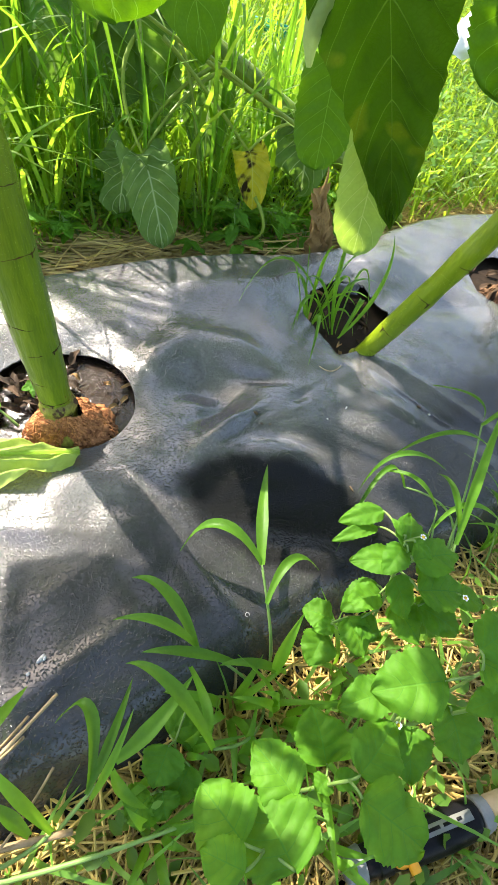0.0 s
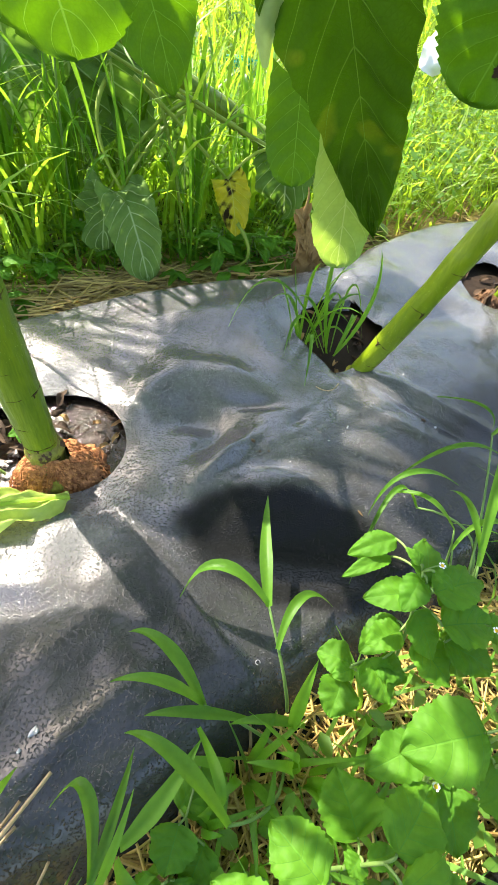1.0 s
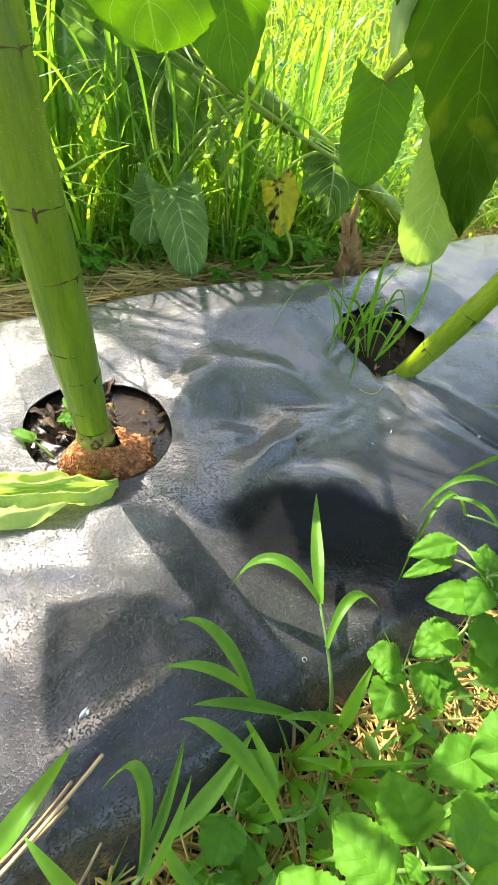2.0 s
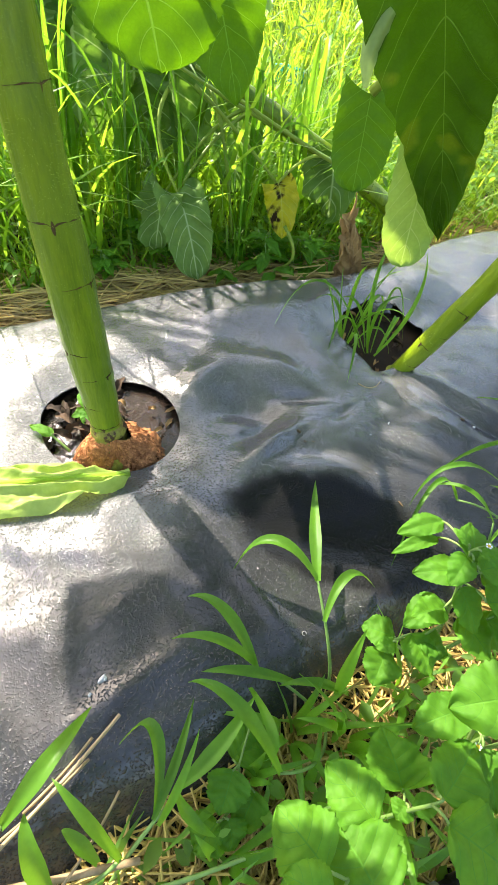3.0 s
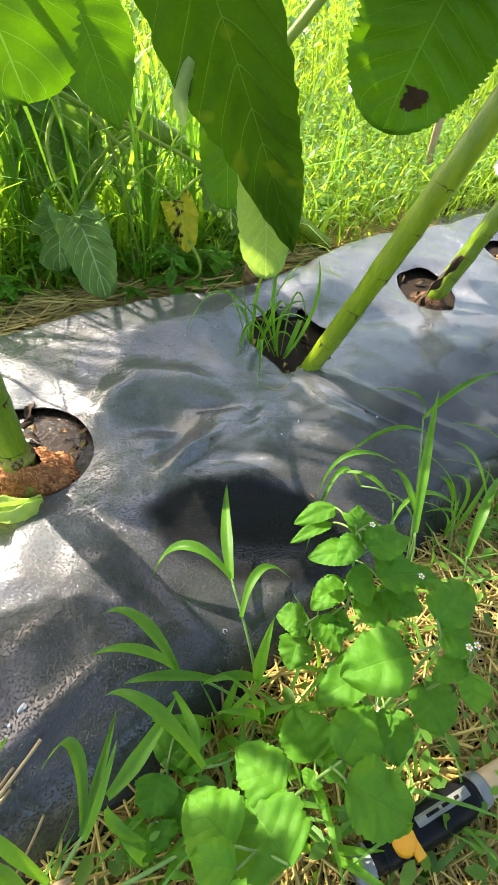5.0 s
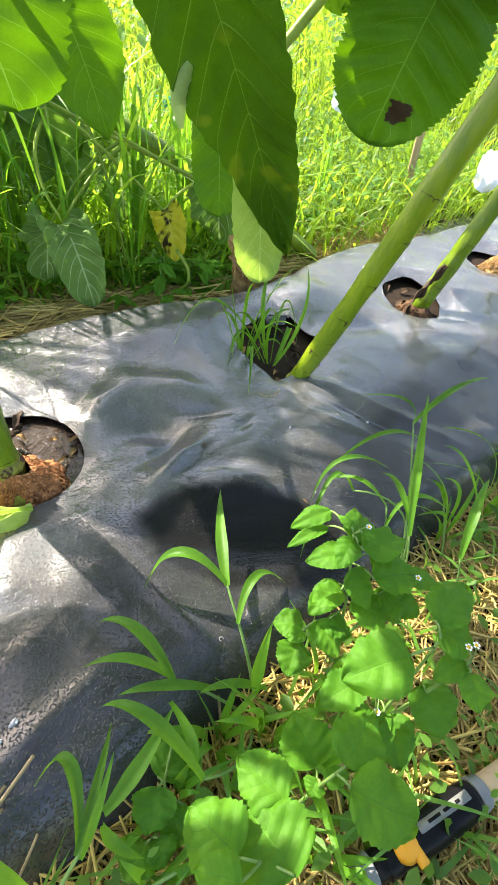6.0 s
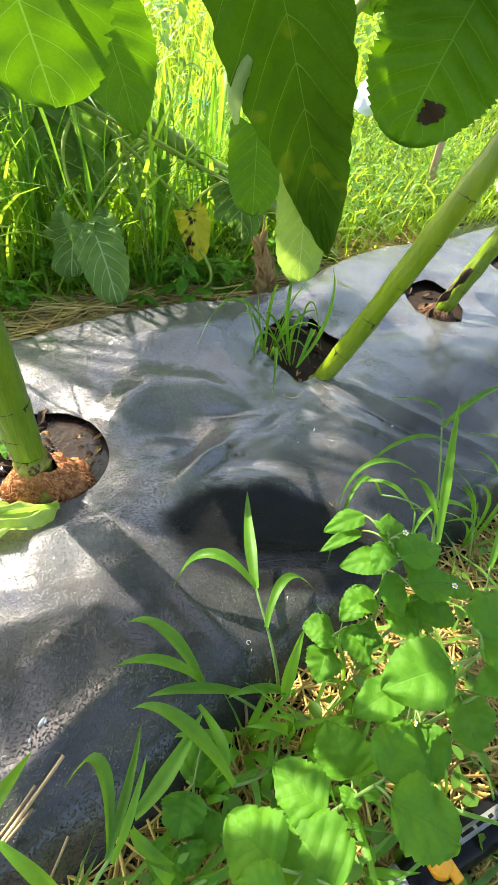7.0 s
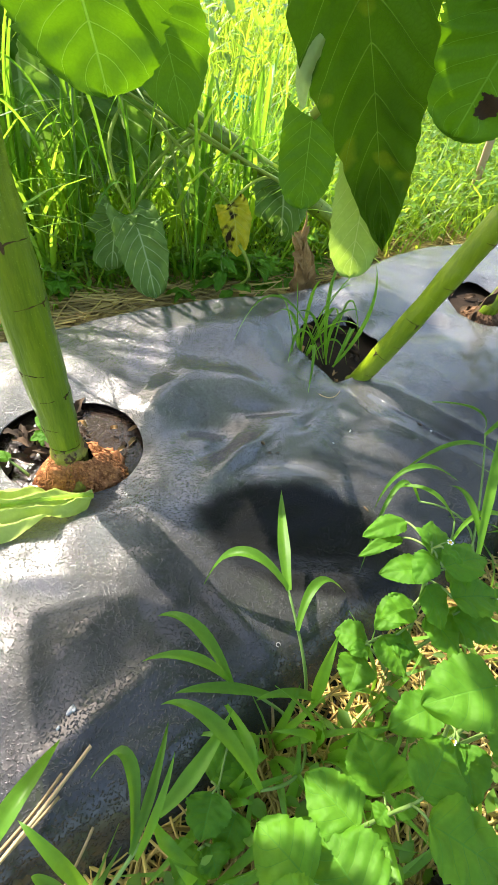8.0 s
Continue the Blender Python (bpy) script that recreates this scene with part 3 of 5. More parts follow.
rng = np.random.default_rng(5)
straw_litter("straw_mulch", rng, spread(rng, 9000, (-0.1, 1.5), (-0.40, 0.045), 0.0, 0.020), (0.04, 0.18), "dry yellow straw strewn over the soil beside the bed", (0.0006, 0.0016))
straw_litter("straw_mulch", rng, behind(rng, 3600, (0.0, 1.6), (0.0, 0.18), 0.0, 0.016), (0.06, 0.20), "dry yellow straw strewn along the far edge of the film")
straw_litter("straw_mulch", rng, behind(rng, 700, (0.0, 1.1), (0.012, 0.10), 0.012, 0.018), (0.08, 0.22), "long golden straw lying on top along the film", (0.0009, 0.0019), along=0.55)
field("tall_grass", rng, spread(rng, 1700, (0.0, 1.15), (0.96, 1.7)), (0.14, 0.50), (0.004, 0.012), (0.1, 0.9), FIELD_DARK, "tall green grass growing thickly behind the bed", "grass")
field("tall_grass", rng, spread(rng, 320, (0.05, 1.0), (0.88, 1.3)), (0.28, 0.58), (0.007, 0.013), (0.2, 1.1), FIELD_DARK, "tall broad-bladed grass behind the bed", "grass", 8)
field("meadow_grass", rng, spread(rng, 5200, (0.9, 2.6), (0.76, 1.9)), (0.08, 0.30), (0.003, 0.009), (0.2, 1.5), FIELD, "short bright sunlit meadow grass beyond the bed", "grass")
field("meadow_grass", rng, spread(rng, 9000, (0.3, 6.0), (1.6, 4.5)), (0.15, 0.55), (0.005, 0.014), (0.1, 0.9), FIELD, "tall bright sunlit meadow grass in the distance", "grass")
field("meadow_grass", rng, spread(rng, 7000, (0.3, 14.0), (3.5, 12.0)), (0.4, 1.1), (0.02, 0.05), (0.1, 0.7), FIELD, "dense sunlit meadow far behind the bed", "grass")
field("low_grass", rng, behind(rng, 1100, (0.0, 1.1), (0.06, 0.28)), (0.05, 0.18), (0.003, 0.006), (0.2, 1.0), FIELD_DARK, "low green grass behind the straw", "grass")
leaflets("ground_weeds", rng, behind(rng, 2600, (0.1, 1.2), (0.06, 0.7), 0.01, 0.08), (0.010, 0.028), WEED, "low green weeds among the tall grass", "weeds")
leaflets("ground_weeds", rng, spread(rng, 6500, (0.9, 2.6), (0.78, 1.9), 0.01, 0.18), (0.012, 0.036), WEED, "low sunlit weeds among the meadow grass", "weeds")
leaflets("meadow_weeds", rng, spread(rng, 6000, (0.3, 6.0), (1.6, 4.0), 0.05, 0.4), (0.03, 0.07), WEED, "leafy sunlit weeds in the distant meadow", "weeds")
field("meadow_grass", rng, spread(rng, 3000, (1.2, 3.0), (-0.9, 0.03)), (0.05, 0.20), (0.003, 0.007), (0.1, 0.9), FIELD, "short green grass beside the straw", "grass")
leaflets("ground_weeds", rng, spread(rng, 900, (0.0, 1.0), (-0.30, 0.015), 0.01, 0.05), (0.010, 0.026), WEED, "low green weeds on the straw beside the film", "weeds")
field("low_grass", rng, spread(rng, 420, (0.0, 1.2), (-0.30, 0.03)), (0.04, 0.13), (0.003, 0.007), (0.4, 1.2), GRASS_FIELD, "low green grass on the straw beside the film", "grass")
# the meadow goes on round the bed
field("meadow_grass", rng, spread(rng, 5000, (-5.0, 0.3), (1.1, 6.0)), (0.15, 0.55), (0.008, 0.02), (0.1, 0.9), FIELD, "tall meadow grass beyond the end of the bed", "grass")
field("meadow_grass", rng, spread(rng, 8000, (-5.0, 6.0), (-5.0, -0.60)), (0.06, 0.20), (0.008, 0.018), (0.2, 1.2), FIELD_DARK, "short grass of the path beside the bed", "grass")
field("meadow_grass", rng, spread(rng, 4000, (2.3, 6.0), (-0.45, 1.7)), (0.06, 0.25), (0.006, 0.014), (0.2, 1.2), FIELD, "short grass beyond the end of the bed", "grass")
straw_litter("straw_mulch", rng, spread(rng, 3000, (-0.9, 2.2), (-0.6, -0.30), 0.0, 0.015), (0.06, 0.20), "dry yellow straw strewn over the path")


# ---------------------------------------------------------------- sunflowers
def stalk(parent, curve, r0, r1, nodes, steps=60, seed=0, foot=0.0):
    """A jointed stalk; each node is a ring with a leaf scar: s, angle."""
    def radius(s):
        r = (r0 + (r1 - r0) * s) * (1 + 0.025 * math.sin(s * 47 + seed)) * (1 - foot * (1 - ease(0.03, 0.13, s)))
        for q, _ in nodes:
            d = (s - q) * steps / 2.2
            r *= 1 + 0.09 * math.exp(-d * d)
        return r
    bm = bmesh.new()
    tube(bm, curve, radius, steps * 3, 44, 0.05, 0.045)
    st = part("stalk", bm, STALK, parent)
    for q, ang in nodes:
        c = curve(q)
        t = (curve(min(1, q + 0.01)) - curve(max(0, q - 0.01))).normalized()
        x = t.cross(Vector((0, 1, 0))).normalized()
        y = t.cross(x)
        rr = radius(q) * 1.01

        big = 1.0 if q in (0.188, 0.275) else 0.9 if q in (0.36, 0.44, 0.32, 0.16) else 0.55

        def ring(s, c=c, x=x, y=y, rr=rr, t=t, ang=ang, big=big):
            a = radians(ang) + (s - 0.5) * 2.6
            return c + (x * math.cos(a) + y * math.sin(a)) * rr + t * (0.0012 * math.cos((s - 0.5) * 5) + 0.0008 * noise.noise(Vector((s * 9, ang, 0))) - 0.003 * big * math.exp(-((s - 0.5) * 16) ** 2))
        bm = bmesh.new()
        tube(bm, ring, lambda s, big=big: 0.00015 + (0.00025 + 0.0006 * big) * math.sin(math.pi * s) * (0.6 + 0.5 * math.sin(s * 23 + ang)), 30, 5)
        o = c + (x * math.cos(radians(ang)) + y * math.sin(radians(ang))) * rr
        out = (o - c).normalized()
        turn = Matrix((out, t.cross(out), t)).transposed().to_4x4()
        bmesh.ops.create_icosphere(bm, subdivisions=2, radius=0.0050 * big, matrix=Matrix.Translation(o - t * 0.003 * big) @ turn @ Matrix.Diagonal((0.16, 0.32, 1.2, 1)))
        for v in bm.verts:
            v.co += out * 0.0006 * noise.noise(v.co * 700)
        part("leaf_scar", bm, SCAR, st)
    return st


def stalk_hair(parent, curve, r, n, lo, hi, seed):
    """Fine bristles along a stalk."""
    rg = random.Random(seed)
    bm = bmesh.new()
    for _ in range(n):
        s = rg.uniform(lo, hi)
        c = curve(s)
        a = rg.uniform(0, 2 * math.pi)
        d = Vector((math.cos(a), math.sin(a), rg.uniform(-0.1, 0.4)))
        p = c + Vector((math.cos(a), math.sin(a), 0)) * r * 0.97
        w = d.cross(Vector((0, 0, 1))).normalized() * 0.00026
        q = p + d * rg.uniform(0.0028, 0.0050)
        bm.faces.new([bm.verts.new(v) for v in (p - w, p + w, q)])
    part("bristles", bm, VEIN, parent)


def root_collar(parent, centre, r, h, n, seed, mat=ROOT, front=None):
    """A mound of fine reddish roots round the foot of a stalk; front: the heading at which it gapes."""
    rg = random.Random(seed)

    def gap(a):
        return 1.0 if front is None else 1 - 0.72 * max(0.0, math.cos(a - radians(front))) ** 1.6
    bm = bmesh.new()
    rings = []
    m = 110
    for i in range(44):
        k = i / 43
        ring = []
        for j in range(m):
            a = 2 * math.pi * j / m
            rr = r * (0.30 + 0.70 * k ** 1.1) * (1 + 0.20 * noise.noise(Vector((math.cos(a) * 2, math.sin(a) * 2, k * 3 + seed)))) * gap(a)
            z = h * (1 - k ** 1.5)
            p = Vector((centre[0] + rr * math.cos(a), centre[1] + rr * math.sin(a), centre[2] + z))
            d = 0.0050 * noise.noise(p * 80) + 0.0034 * noise.noise(p * 260) + 0.0014 * rg.uniform(-1, 1)
            ring.append(bm.verts.new(p + Vector((math.cos(a), math.sin(a), 0.8)) * d))
        rings.append(ring)
    for a, b in zip(rings, rings[1:]):
        for j in range(m):
            bm.faces.new((a[j], a[(j + 1) % m], b[(j + 1) % m], b[j]))
    collar = part("root_collar", bm, mat, parent, "mound of fine brown roots")
    bm = bmesh.new()
    for _ in range(n):
        a = rg.uniform(0, 2 * math.pi)
        k0 = rg.uniform(0.0, 0.8)
        pts = []
        for q in range(3):
            k = min(1.0, k0 + q * rg.uniform(0.06, 0.16))
            b = a + rg.uniform(-0.12, 0.12)
            rr = r * (0.30 + 0.70 * k ** 1.1) * gap(b) + 0.0015 * rg.uniform(0, 2)
            pts.append((centre[0] + rr * math.cos(b), centre[1] + rr * math.sin(b), centre[2] + h * (1 - k ** 1.5) + 0.001))
        tube(bm, bend(*pts), 0.0008, 4, 4)
    part("root_fibre", bm, mat, collar)
    bm = bmesh.new()
    for _ in range(n * 3):  # soil grains and root knots clinging to the mound
        a, k = rg.uniform(0, 2 * math.pi), rg.uniform(0.05, 1.0)
        rr = r * (0.30 + 0.70 * k ** 1.1) * gap(a)
        c = (centre[0] + rr * math.cos(a), centre[1] + rr * math.sin(a), centre[2] + h * (1 - k ** 1.5) + 0.001)
        bmesh.ops.create_icosphere(bm, subdivisions=1, radius=rg.uniform(0.0009, 0.0024), matrix=Matrix.Translation(c) @ Matrix.Rotation(a, 4, 'X') @ Matrix.Diagonal((1.4, 0.8, 0.9, 1)))
    part("root_knot", bm, mat, collar)


# the plant in the first hole
A0 = Vector((-0.160, 0.412, 0.03))
sf_a = thing("sunflower", A0, "thick green sunflower stalk growing from a round hole in the film", "sunflower", "sunflowers of the bed")
curve_a = bend(A0, A0 + Vector((-0.042, 0.016, 0.55)), A0 + Vector((-0.06, 0.03, 1.15)), A0 + Vector((-0.03, 0.02, 1.7)))
stalk(sf_a, curve_a, 0.0180, 0.0195, [(0.046, 110), (0.066, 60), (0.092, 165), (0.112, 60), (0.155, 178), (0.188, 120), (0.24, 165), (0.32, 100), (0.38, 40)], seed=1, foot=0.19)
stalk_hair(sf_a, curve_a, 0.0190, 9000, 0.12, 0.42, 3)
root_collar(sf_a, (-0.152, 0.408, 0.030), 0.062, 0.058, 420, 2, front=-68)


def stem_base(parent, curve, s1, r0, r1, seed):
    """The swollen, mottled foot of a stalk, ragged where its skin splits."""
    bm = bmesh.new()
    tube(bm, lambda s: curve(s * s1), lambda s: r1 + (r0 - r1) * (1 - s) ** 1.6, 40, 40, 0.22)
    for v in bm.verts:
        v.co += (v.co - curve(0.5 * s1)).normalized() * 0.0022 * noise.noise(v.co * 130 + Vector((seed, 0, 0)))
    part("stem_base", bm, BARK, parent, "mottled brown and green stem base")


stem_base(sf_a, curve_a, 0.064, 0.031, 0.0158, 1)
# the leaning plant in the second hole
B0 = Vector((0.200, 0.748, 0.03))
sf_b = thing("sunflower", B0, "green sunflower stalk leaning out of a torn hole in the film", "sunflower", "sunflowers of the bed")
curve_b = bend(B0, Vector((0.245, 0.712, 0.20)), Vector((0.315, 0.705, 0.42)), Vector((0.52, 0.72, 1.15)))
stalk(sf_b, curve_b, 0.0150, 0.0156, [(0.03, 60), (0.085, 150), (0.16, 40), (0.205, 160), (0.275, 110), (0.36, 150), (0.44, 160), (0.50, 100)], seed=2, foot=0.06)
stem_base(sf_b, curve_b, 0.034, 0.0182, 0.0150, 2)
stalk_hair(sf_b, curve_b, 0.0151, 900, 0.05, 0.5, 5)
# the third plant
C0 = Vector((0.487, 1.095, 0.02))
sf_c = thing("sunflower", C0, "slim green sunflower stalk with dry roots in the film", "sunflower", "sunflowers of the bed")
curve_c = bend(C0, Vector((0.53, 1.09, 0.18)), Vector((0.575, 1.10, 0.36)), Vector((0.75, 1.15, 1.10)))
stalk(sf_c, curve_c, 0.0185, 0.017, [(0.04, 90), (0.10, 40), (0.17, 100), (0.25, 60), (0.33, 120)], seed=3)
root_collar(sf_c, (0.487, 1.085, 0.015), 0.056, 0.040, 180, 6, DARK_ROOT)
bm = bmesh.new()
surface(bm, bend(Vector((0.505, 1.065, 0.16)), Vector((0.470, 1.055, 0.10)), Vector((0.455, 1.050, 0.035))), (1, 0.3, 0), 0.016, ovate, 20, 10, fold=-0.8, curl=0.6, pucker=0.4, wave=1.4, seed=8)
part("withered_leaf", bm, BROWN, sf_c, "black withered leaf hanging along the stalk")
# the fourth, at the end of the row
D0 = Vector((0.785, 1.405, 0.02))
sf_d = thing("sunflower", D0, "sunflower stalk with pale brown roots at the end of the bed", "sunflower", "sunflowers of the bed")
curve_d = bend(D0, D0 + Vector((0.08, 0.0, 0.2)), D0 + Vector((0.16, 0, 0.5)), D0 + Vector((0.25, 0, 1.0)))
stalk(sf_d, curve_d, 0.018, 0.016, [(0.05, 200), (0.15, 250), (0.25, 90)], seed=4)
root_collar(sf_d, (0.785, 1.40, 0.03), 0.055, 0.05, 160, 8, DRY)

# leaves in view
drooping_leaf = sunflower_leaf(sf_a, curve_a(0.52), (0.012, 0.325, 0.625), (0.126, 0.472, 0.374), 0.036, 0.012, side=(0.99, -0.10, 0.05), mat=LEAF_PATCHED, fold=-0.25, curl=0.0, pucker=0.11, wave=0.30, ribs=13,
               detail=90, across=36, jag=0.09, teeth=17, label="large drooping sunflower leaf with light patches painted yellow-green", seed=2)
bm = bmesh.new()
surface(bm, bend((0.049, 0.402, 0.500), (0.044, 0.400, 0.486), (0.045, 0.401, 0.469)), (1, 0.3, 0.2), 0.0042, lambda s: 0.35 + 0.9 * math.sin(math.pi * min(1.0, s * 0.9 + 0.1)), 14, 6, fold=0.4, curl=0.5, jag=0.1, teeth=6, wave=0.5, seed=4)
part("turned_edge", bm, LEAF_PALE, drooping_leaf, "pale turned-over leaf edge")
sunflower_leaf(sf_a, (0.090, 0.43, 0.48), (0.094, 0.458, 0.440), (0.106, 0.474, 0.346), 0.023, 0.0, side=(1, 0.2, 0), mat=LEAF_PALE, fold=-0.3, pucker=0.08, detail=30, seed=8, shape=broad,
               label="pale underside of a folded sunflower leaf")
sunflower_leaf(sf_b, curve_b(0.85), (0.041, 0.63, 0.425), (0.048, 0.628, 0.340), 0.030, 0.0, side=(1, 0.1, 0), fold=-0.1, pucker=0.06, detail=40, seed=9, shape=broad)
sunflower_leaf(sf_a, curve_a(0.33), (-0.205, 0.62, 0.545), (-0.183, 0.66, 0.400), 0.088, 0.01, side=(1, 0.1, 0), fold=-0.15, pucker=0.035, detail=60, across=24, seed=3, shape=broad,
               jag=0.12, teeth=18, label="broad sunlit sunflower leaf with an uneven toothed edge")
sunflower_leaf(sf_a, curve_a(0.32), (-0.205, 0.87, 0.475), (-0.158, 0.88, 0.332), 0.058, 0.015, side=(0.95, 0.3, 0.1), fold=-0.3, pucker=0.08, detail=30, seed=4)
sunflower_leaf(sf_b, curve_b(0.72), (0.275, 0.90, 0.555), (0.240, 0.92, 0.382), 0.098, 0.01, side=(1, 0.0, -0.15), fold=-0.12, pucker=0.05, detail=170, seed=5, shape=broad,
               label="hanging sunflower leaf with a rotten brown spot", across=90, hole=lambda s, w: (s - 0.77) ** 2 * 9 + (w - 0.30) ** 2 + 0.05 * noise.noise(Vector((s * 30, w * 9, 1))) < 0.052,
               spot=lambda s, w: not -0.1 < (s - 0.77) ** 2 * 9 + (w - 0.30) ** 2 + 0.05 * noise.noise(Vector((s * 30, w * 9, 1))) < 0.068)

# unseen leaves added above, to shade the bed or darken what the film mirrors: plant, place on the stalk, heading, stem,
# blade, drop, half width
for plant, curve, s, az, stem, length, drop, half, sd in (
    (sf_a, curve_a, 0.42, 160, 0.28, 0.26, -0.05, 0.112, 11),
    (sf_a, curve_a, 0.44, 188, 0.18, 0.15, -0.05, 0.060, 23),
    (sf_a, curve_a, 0.50, 103, 0.08, 0.30, -0.05, 0.105, 22),
    (sf_a, curve_a, 0.56, 150, 0.08, 0.24, -0.03, 0.09, 24),
    (sf_a, curve_a, 0.58, 170, 0.14, 0.26, -0.03, 0.09, 25),
    (sf_a, curve_a, 0.72, 65, 0.14, 0.30, -0.05, 0.13, 13),
    (sf_a, curve_a, 0.88, 300, 0.12, 0.28, -0.04, 0.12, 14),
    (sf_a, curve_a, 0.94, 350, 0.14, 0.28, -0.05, 0.12, 15),
    (sf_a, curve_a, 0.97, 200, 0.14, 0.26, -0.03, 0.11, 16),
    (sf_a, curve_a, 0.66, 350, 0.12, 0.30, -0.04, 0.13, 61),
    (sf_a, curve_a, 0.70, 290, 0.10, 0.30, -0.02, 0.13, 65),
    (sf_a, curve_a, 0.78, 260, 0.14, 0.30, -0.02, 0.13, 66),
    (sf_a, curve_a, 0.86, 235, 0.20, 0.30, -0.02, 0.13, 67),
    (sf_a, curve_a, 0.90, 320, 0.24, 0.30, -0.02, 0.13, 68),
    (sf_a, curve_a, 0.96, 285, 0.34, 0.30, -0.02, 0.13, 69),
    (sf_b, curve_b, 0.78, 225, 0.10, 0.28, -0.02, 0.13, 70),
    (sf_b, curve_b, 0.86, 140, 0.06, 0.28, -0.02, 0.12, 71),
    (sf_b, curve_b, 0.62, 110, 0.20, 0.28, -0.05, 0.12, 17),
    (sf_b, curve_b, 0.80, 200, 0.16, 0.28, -0.05, 0.12, 18),
    (sf_b, curve_b, 0.92, 250, 0.16, 0.26, -0.05, 0.11, 19),
    (sf_b, curve_b, 0.74, 118, 0.08, 0.32, -0.02, 0.15, 81),
    (sf_b, curve_b, 0.70, 150, 0.14, 0.32, -0.02, 0.15, 82),
    (sf_c, curve_c, 0.62, 140, 0.20, 0.26, -0.05, 0.11, 20),
    (sf_c, curve_c, 0.78, 190, 0.20, 0.26, -0.05, 0.11, 21),
):
    r = curve(s)
    d = Vector((math.cos(radians(az)), math.sin(radians(az)), 0.25))
    e = Vector((math.cos(radians(az)), math.sin(radians(az)), 0))
    b = r + d * stem
    sunflower_leaf(plant, r, b, b + e * length + Vector((0, 0, drop)), half, 0.02, fold=-0.12, detail=16, seed=sd)

# the fallen plant behind the bed: its stem lies across, its leaves droop below; unseen upright leaves are added to
# shade the film
E0 = Vector((0.24, 1.34, 0.02))
sf_e = thing("sunflower", E0, "fallen sunflower with a thick grooved stem and wilting leaves", "sunflower")
curve_e = bend(E0, Vector((-0.01, 1.12, 0.25)), Vector((-0.32, 1.05, 0.33)), Vector((-0.95, 1.08, 0.62)))
stalk(sf_e, curve_e, 0.019, 0.017, [(0.12, 250), (0.22, 90), (0.32, 300), (0.45, 200), (0.6, 60)], seed=6)
shoot = bend(Vector((-0.95, 1.08, 0.62)), Vector((-1.06, 1.10, 0.85)), Vector((-0.92, 1.22, 1.38)))  # unseen stem, added to carry the raised shading leaves
bm = bmesh.new()
tube(bm, shoot, lambda s: 0.017 - 0.006 * s, 24, 20, 0.05, 0.045)
part("shoot", bm, STALK, sf_e)
for s, tx, ty, tz, length, az, half, sd in (  # foot of the leaf, its middle, length, heading; past 1, the foot is on the shoot
    (0.72, -0.62, 1.00, 0.80, 0.26, 200, 0.12, 31),
    (1.82, -0.54, 1.25, 1.40, 0.24, 20, 0.10, 54),
    (0.74, -0.63, 0.84, 0.80, 0.24, 300, 0.10, 51),
    (0.66, -0.60, 1.16, 0.82, 0.26, 60, 0.12, 32),
    (0.60, -0.52, 0.96, 0.78, 0.26, 330, 0.12, 33),
    (1.82, -0.69, 1.30, 1.36, 0.24, 30, 0.11, 34),
    (1.62, -0.75, 1.57, 1.30, 0.26, 80, 0.12, 35),
    (1.43, -0.64, 1.19, 1.32, 0.23, 350, 0.10, 36),
    (1.89, -0.62, 1.39, 1.30, 0.25, 10, 0.12, 37),
    (1.69, -0.98, 1.53, 1.34, 0.25, 90, 0.12, 38),
    (1.50, -0.82, 1.61, 1.40, 0.25, 90, 0.12, 39),
    (1.82, -0.76, 1.47, 1.42, 0.24, 60, 0.09, 74),
    (1.62, -0.64, 1.61, 1.44, 0.24, 40, 0.09, 75),
):
    r = curve_e(s) if s <= 1 else shoot(s - 1)
    e = Vector((math.cos(radians(az)), math.sin(radians(az)), 0)) * length / 2
    m = Vector((tx, ty, tz))
    sunflower_leaf(sf_e, r, m - e, m + e - Vector((0, 0, 0.04)), half, 0.02, fold=-0.10, detail=16, seed=sd)
